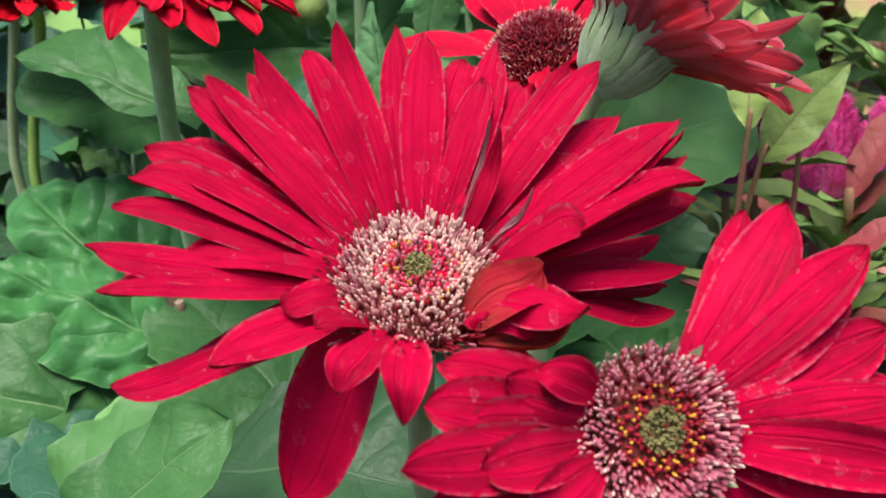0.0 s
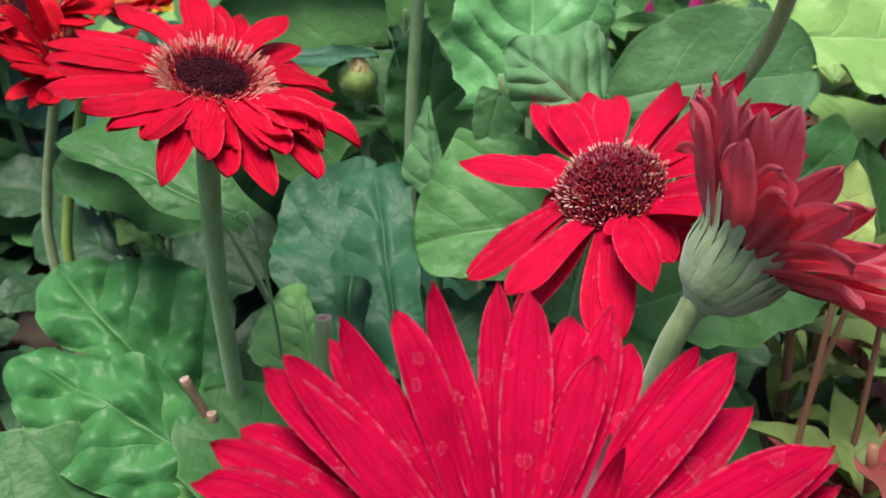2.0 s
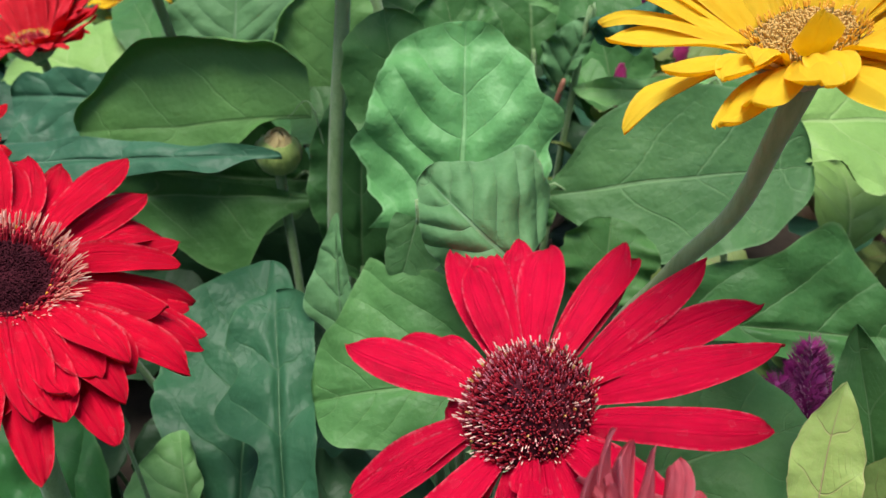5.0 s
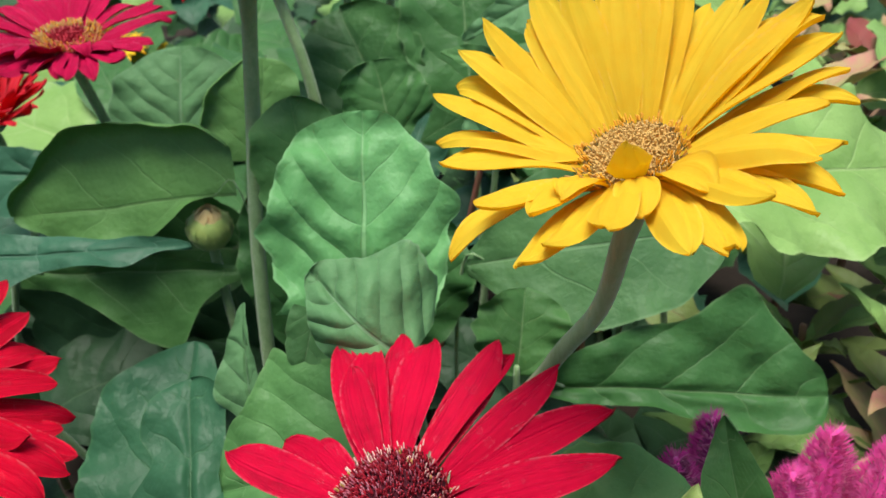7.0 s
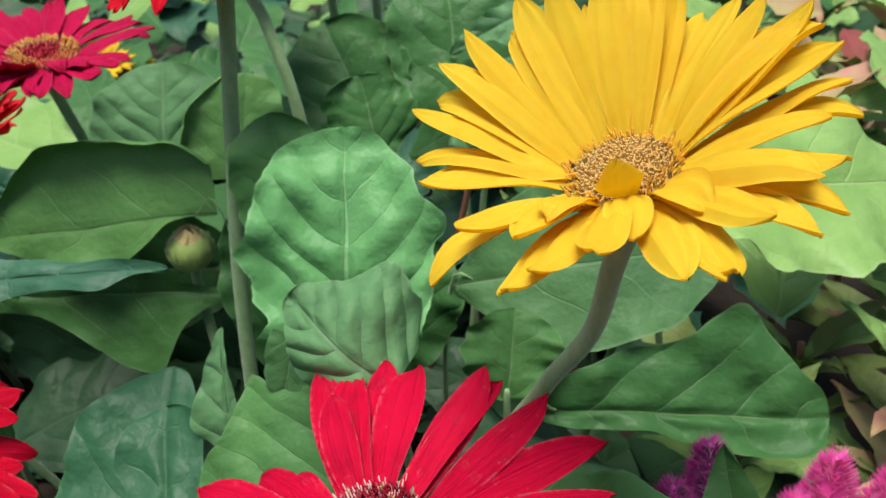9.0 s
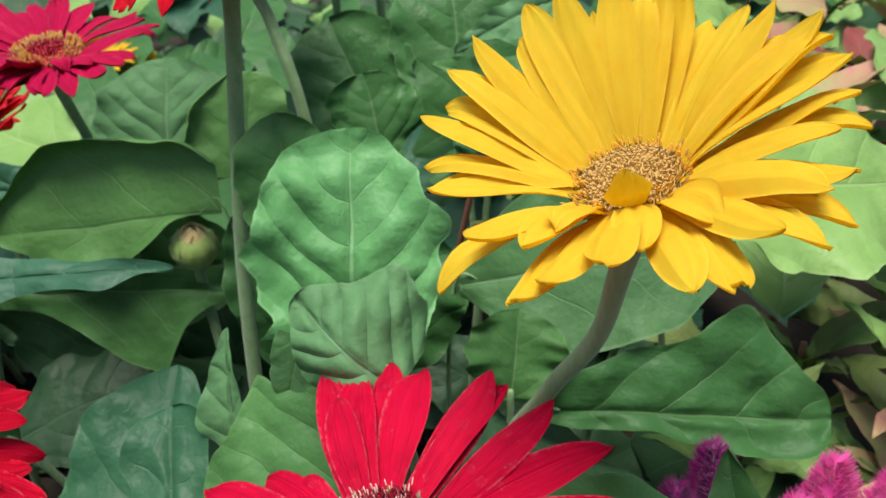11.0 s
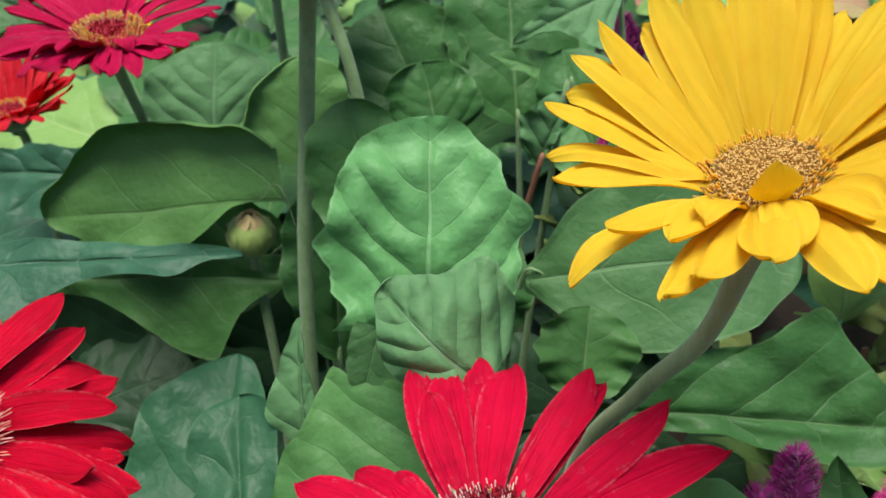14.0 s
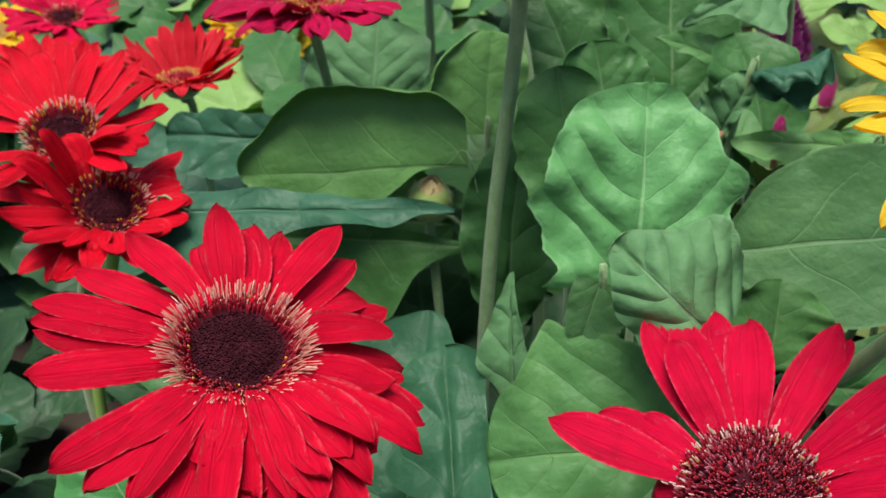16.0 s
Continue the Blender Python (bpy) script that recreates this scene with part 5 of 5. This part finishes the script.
def stub(points, r, mat, label, hollow=True):
    o = np.array(points[0])
    v, f = tube([np.array(p) - o for p in points], [r * 1.1, r, r], 14, 8, hollow)
    sides = len(f) - 2 * 14 - 2
    slots = [0] * sides + [1] * (len(f) - sides - 1) + [0]
    ob = new("cut_stem", mesh_of("cut_stem", v, f, [mat, CUT_END], slots))
    ob.location = points[0]
    return tagged(ob, label, "stem")


stub([(-0.070, 0.296, GROUND), (-0.068, 0.299, 0.28), (-0.065, 0.303, 0.331)], 0.0034, STEM_PALE, "hollow cut flower stem with a browned rim")
stub([(-0.108, 0.292, GROUND), (-0.111, 0.290, 0.285), (-0.117, 0.288, 0.314)], 0.0019, BROWN, "dry brown stub of an old stem")
stub([(-0.107, 0.286, GROUND), (-0.1075, 0.288, 0.270), (-0.109, 0.288, 0.298)], 0.0019, BROWN, "short dry brown stem stub")


def plume(root, at, up, length, r, mat, rng, count=1100):
    """A celosia plume: a tapered core covered with fine bristles."""
    m = head_frame(at, up)
    v, f = lathe([(r * 0.35, -0.002), (r * 0.7, length * 0.12), (r * 0.75, length * 0.4), (r * 0.5, length * 0.75), (r * 0.08, length)], 12)
    core = part("plume", mesh_of("plume", v, f, [mat]), root, m)
    verts, faces = [], []
    for k in range(count):
        s = rng.random() ** 0.85
        rr = r * 0.95 * math.sin(math.pi * (0.18 + 0.80 * s)) ** 0.7
        a = rng.uniform(0, 6.283)
        d = np.array([math.cos(a) * 0.8, math.sin(a) * 0.8, 0.45 + 0.5 * s])
        d /= np.linalg.norm(d)
        b = np.array([rr * math.cos(a) * 0.8, rr * math.sin(a) * 0.8, s * length])
        x = np.cross(d, [0.3, 0.2, 1.0])
        x /= np.linalg.norm(x)
        y = np.cross(d, x)
        ln, w = r * rng.uniform(0.28, 0.5), r * 0.034
        o = len(verts)
        for i in range(3):
            t = i * 2.094
            verts.append(b + w * (math.cos(t) * x + math.sin(t) * y))
        verts.append(b + d * ln)
        faces += [(o, o + 1, o + 3), (o + 1, o + 2, o + 3), (o + 2, o, o + 3)]
    fl = part("bristles", mesh_of("bristles", verts, faces, [mat], None, None, False), core)
    fl["kind"] = "stuff"


def celosia(at, top, tint, blades, label, seed, leaves=14, length=0.045, size=0.048):
    rng = random.Random(seed)
    root = thing("celosia_plant", at, label, "plant", "celosia plants")
    o = np.array(at, float)
    tp = np.array(top, float) - o
    v, f = tube([np.array([0, 0, -0.004]), tp * 0.5 + np.array([0.004, 0.003, 0]), tp], [0.0030, 0.0026, 0.0018], 8, 6)
    part("stem", mesh_of("stem", v, f, [STEM_RED]), root)
    if tint is not None:
        plume(root, tuple(tp), (rng.uniform(-0.15, 0.15), rng.uniform(-0.15, 0.15), 1), length, length * 0.24, tint, rng)
    for k in range(leaves):
        s = rng.uniform(0.25, 0.98)
        a = k * 2.4 + rng.uniform(-0.4, 0.4)
        ln = size * rng.uniform(0.7, 1.2)
        b = tp * s
        d = np.array([math.cos(a), math.sin(a), rng.uniform(0.2, 1.1)])
        d /= np.linalg.norm(d)
        t = b + d * ln
        face = np.array([-math.cos(a) * 0.6, -math.sin(a) * 0.6, 1.0])
        grid, uv, veins = leaf_grid(rng, b, t, face, ln * rng.uniform(0.24, 0.36), 0.004, 0.25, (0.2, 0.2), 0.0012, 0.0, 0.9, 0.0003, 16, 7)
        v, f, sl, uvs = shell(grid, uv, 0.0004, 16, 7)
        mat = blades[k % len(blades)]
        part("leaf", mesh_of("leaf", v, f, [mat, mat], sl, uvs, True, veins), root)
    return root


# Pale yellow green blades stand for sunlight, put into their colour.
for at, top, tint, blades, lab, n, ln in (
        ((0.134, 0.350, GROUND), (0.131, 0.345, 0.304), MAGENTA, (BLADE_GREEN,), "celosia with a dark magenta plume and green leaves", 4, 0.045),
        ((0.150, 0.356, GROUND), (0.146, 0.352, 0.310), MAGENTA, (BLADE_GREEN,), "celosia with a fuzzy purple magenta plume", 4, 0.045),
        ((0.176, 0.360, GROUND), (0.171, 0.354, 0.290), PINK, (BLADE_GREEN, BLADE_RED), "celosia with a pointed rose pink plume", 6, 0.045),
        ((0.190, 0.375, GROUND), (0.189, 0.366, 0.286), PINK, (BLADE_GREEN, BLADE_PINK), "celosia with a bright pink plume", 6, 0.050),
        ((0.208, 0.365, GROUND), (0.205, 0.360, 0.290), PINK, (BLADE_PINK, LEAF_SUN_TINT), "celosia with a pink plume and pink leaves", 8, 0.045),
        ((0.182, 0.435, GROUND), (0.178, 0.432, 0.288), MAGENTA, (BLADE_GREEN, LEAF_SUN_TINT), "celosia with a broad magenta plume", 10, 0.055),
        ((0.125, 0.600, GROUND), (0.124, 0.600, 0.395), MAGENTA, (BLADE_GREEN, LEAF_PALE), "tall celosia with a purple spike", 14, 0.050),
        ((0.160, 0.640, GROUND), (0.150, 0.620, 0.380), PINK, (BLADE_GREEN, LEAF_SUN_TINT), "celosia with small pink flower heads", 14, 0.020),
        ((0.140, 0.700, GROUND), (0.137, 0.690, 0.360), PINK, (BLADE_GREEN, LEAF_PALE), "celosia with little bright pink heads", 6, 0.020),
        ((0.100, 0.520, GROUND), (0.094, 0.505, 0.398), PINK, (BLADE_GREEN, LEAF_PALE), "celosia with a small pink bud", 6, 0.014),
        ((0.170, 0.300, GROUND), (0.165, 0.300, 0.320), None, (BLADE_GREEN, LEAF_SUN_TINT, BLADE_RED), "bronze green celosia foliage beside the gerberas", 18, 0.04),
        ((0.135, 0.260, GROUND), (0.130, 0.262, 0.300), None, (BLADE_GREEN, BLADE_RED), "green celosia foliage with reddish rims", 16, 0.04),
        ((0.250, 0.430, GROUND), (0.255, 0.430, 0.330), None, (LEAF_SUN_TINT, BLADE_GREEN, BLADE_PINK), "red and green celosia foliage", 22, 0.04),
        ((0.300, 0.520, GROUND), (0.300, 0.520, 0.360), None, (BLADE_PINK, BLADE_GREEN, LEAF_SUN_TINT), "pink edged celosia foliage", 22, 0.04),
        ((0.330, 0.680, GROUND), (0.325, 0.680, 0.400), None, (BLADE_PINK, LEAF_SUN_TINT, BLADE_RED), "coral pink celosia foliage with bright light put into its pale leaves", 26, 0.04),
        ((0.260, 0.620, GROUND), (0.262, 0.620, 0.380), None, (BLADE_PINK, LEAF_SUN_TINT), "pale green and pink celosia foliage", 22, 0.04),
        ((0.420, 0.800, GROUND), (0.410, 0.800, 0.400), None, (BLADE_PINK, LEAF_SUN_TINT, LEAF_SUN_TINT), "red celosia foliage far back in the bed", 26, 0.04),
        ((0.220, 0.480, GROUND), (0.222, 0.480, 0.310), None, (BLADE_GREEN, LEAF_SUN_TINT), "bronze celosia foliage in shade", 18, 0.04)):
    celosia(at, top, tint, blades, lab, int(at[0] * 1000) + n, n, ln, 0.05 if at[1] < 0.5 else 0.065)

leaf((0.107, 0.262, 0.362), (0.115, 0.281, 0.398), (-0.3, -1, 0.3), 0.016, LEAF_TENDER, "pointed pale celosia leaf with a pink rim", 90, 0.002, 0.3, (0.2, 0.2), 0.001, 0.0, 0.9, 0.0003, stalk=STEM_RED, foot_r=0.0012, name="celosia_leaf", group="celosia leaves")
leaf((0.134, 0.282, 0.350), (0.130, 0.310, 0.395), (-0.3, -1, 0.3), 0.020, LEAF_SMOOTH, "dark pointed celosia leaf", 91, 0.002, 0.3, (0.2, 0.2), 0.001, 0.0, 0.9, 0.0003, stalk=STEM_RED, foot_r=0.0012, name="celosia_leaf", group="celosia leaves")
leaf((0.118, 0.275, 0.345), (0.150, 0.285, 0.375), (-0.3, -1, 0.6), 0.020, BLADE_GREEN, "dark celosia leaf with a red rim", 92, 0.002, 0.3, (0.2, 0.2), 0.001, 0.0, 0.9, 0.0003, stalk=STEM_RED, foot_r=0.0012, name="celosia_leaf", group="celosia leaves")


# ---- foliage far back ----
def leaf_mass(name, label, count, seed, mat, x0, x1, y0, y1, z0, z1, size):
    rng = random.Random(seed)
    V, F, U, S, R = [], [], [], [], []
    for k in range(count):
        x, y = rng.uniform(x0, x1), rng.uniform(y0, y1)
        z = rng.uniform(z0, z1)
        a = rng.uniform(0, 6.28)
        ln = size * rng.uniform(0.6, 1.2)
        b = (x, y, z)
        t = (x + ln * math.cos(a), y + ln * math.sin(a), z + rng.uniform(0, 0.6) * ln)
        grid, uv, veins = leaf_grid(rng, b, t, (rng.uniform(-0.5, 0.5), -0.6, 1), ln * rng.uniform(0.5, 0.85), 0.1 * ln, 0.1, (0.1, 0.1), 0.05 * ln, 0.12, 1.2, 0.001, 10, 7)
        v, f, sl, uvs = shell(grid, uv, 0.0006, 10, 7)
        o = len(V)
        V += v
        U += uvs
        R += veins
        S += sl
        F += [tuple(i + o for i in q) for q in f]
    return tagged(new(name, mesh_of(name, V, F, [mat, mat], S, U, True, R)), label, "foliage", "", "stuff")


# The yellow green masses below carry sunlight in their leaf colour.
for i, (mat, word) in enumerate(((LEAF, "mid green"), (LEAF_DARK, "dark green"), (LEAF_BLUE, "bluish green"), (LEAF_SUN_TINT, "sunlit yellow green"))):
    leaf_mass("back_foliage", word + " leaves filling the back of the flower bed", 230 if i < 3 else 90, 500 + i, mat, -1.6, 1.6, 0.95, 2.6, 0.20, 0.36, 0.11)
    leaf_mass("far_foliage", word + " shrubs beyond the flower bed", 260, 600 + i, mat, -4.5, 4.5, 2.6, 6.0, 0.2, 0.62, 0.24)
leaf_mass("side_foliage", "bronze green leaves beside the bed", 160, 700, BLADE_GREEN, 0.18, 0.9, 0.42, 1.4, 0.20, 0.34, 0.06)
leaf_mass("side_foliage", "pale yellow green leaves beside the bed", 240, 703, LEAF_SUN_TINT, 0.17, 0.9, 0.46, 1.4, 0.22, 0.39, 0.06)
leaf_mass("side_foliage", "coral pink young leaves beside the bed", 90, 704, BLADE_PINK, 0.22, 0.9, 0.55, 1.4, 0.24, 0.40, 0.05)
leaf_mass("middle_foliage", "mid green leaves closing the middle of the bed", 170, 705, LEAF, -0.8, 0.25, 0.62, 1.1, 0.20, 0.35, 0.085)
leaf_mass("middle_foliage", "bluish leaves closing the middle of the bed", 90, 706, LEAF_BLUE, -0.8, 0.25, 0.60, 1.1, 0.20, 0.33, 0.085)
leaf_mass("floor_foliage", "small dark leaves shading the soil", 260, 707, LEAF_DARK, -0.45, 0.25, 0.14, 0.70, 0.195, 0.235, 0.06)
leaf_mass("front_foliage", "green leaves in front of and around the bed", 300, 701, LEAF, -1.4, 1.4, -1.2, 0.02, 0.20, 0.27, 0.10)
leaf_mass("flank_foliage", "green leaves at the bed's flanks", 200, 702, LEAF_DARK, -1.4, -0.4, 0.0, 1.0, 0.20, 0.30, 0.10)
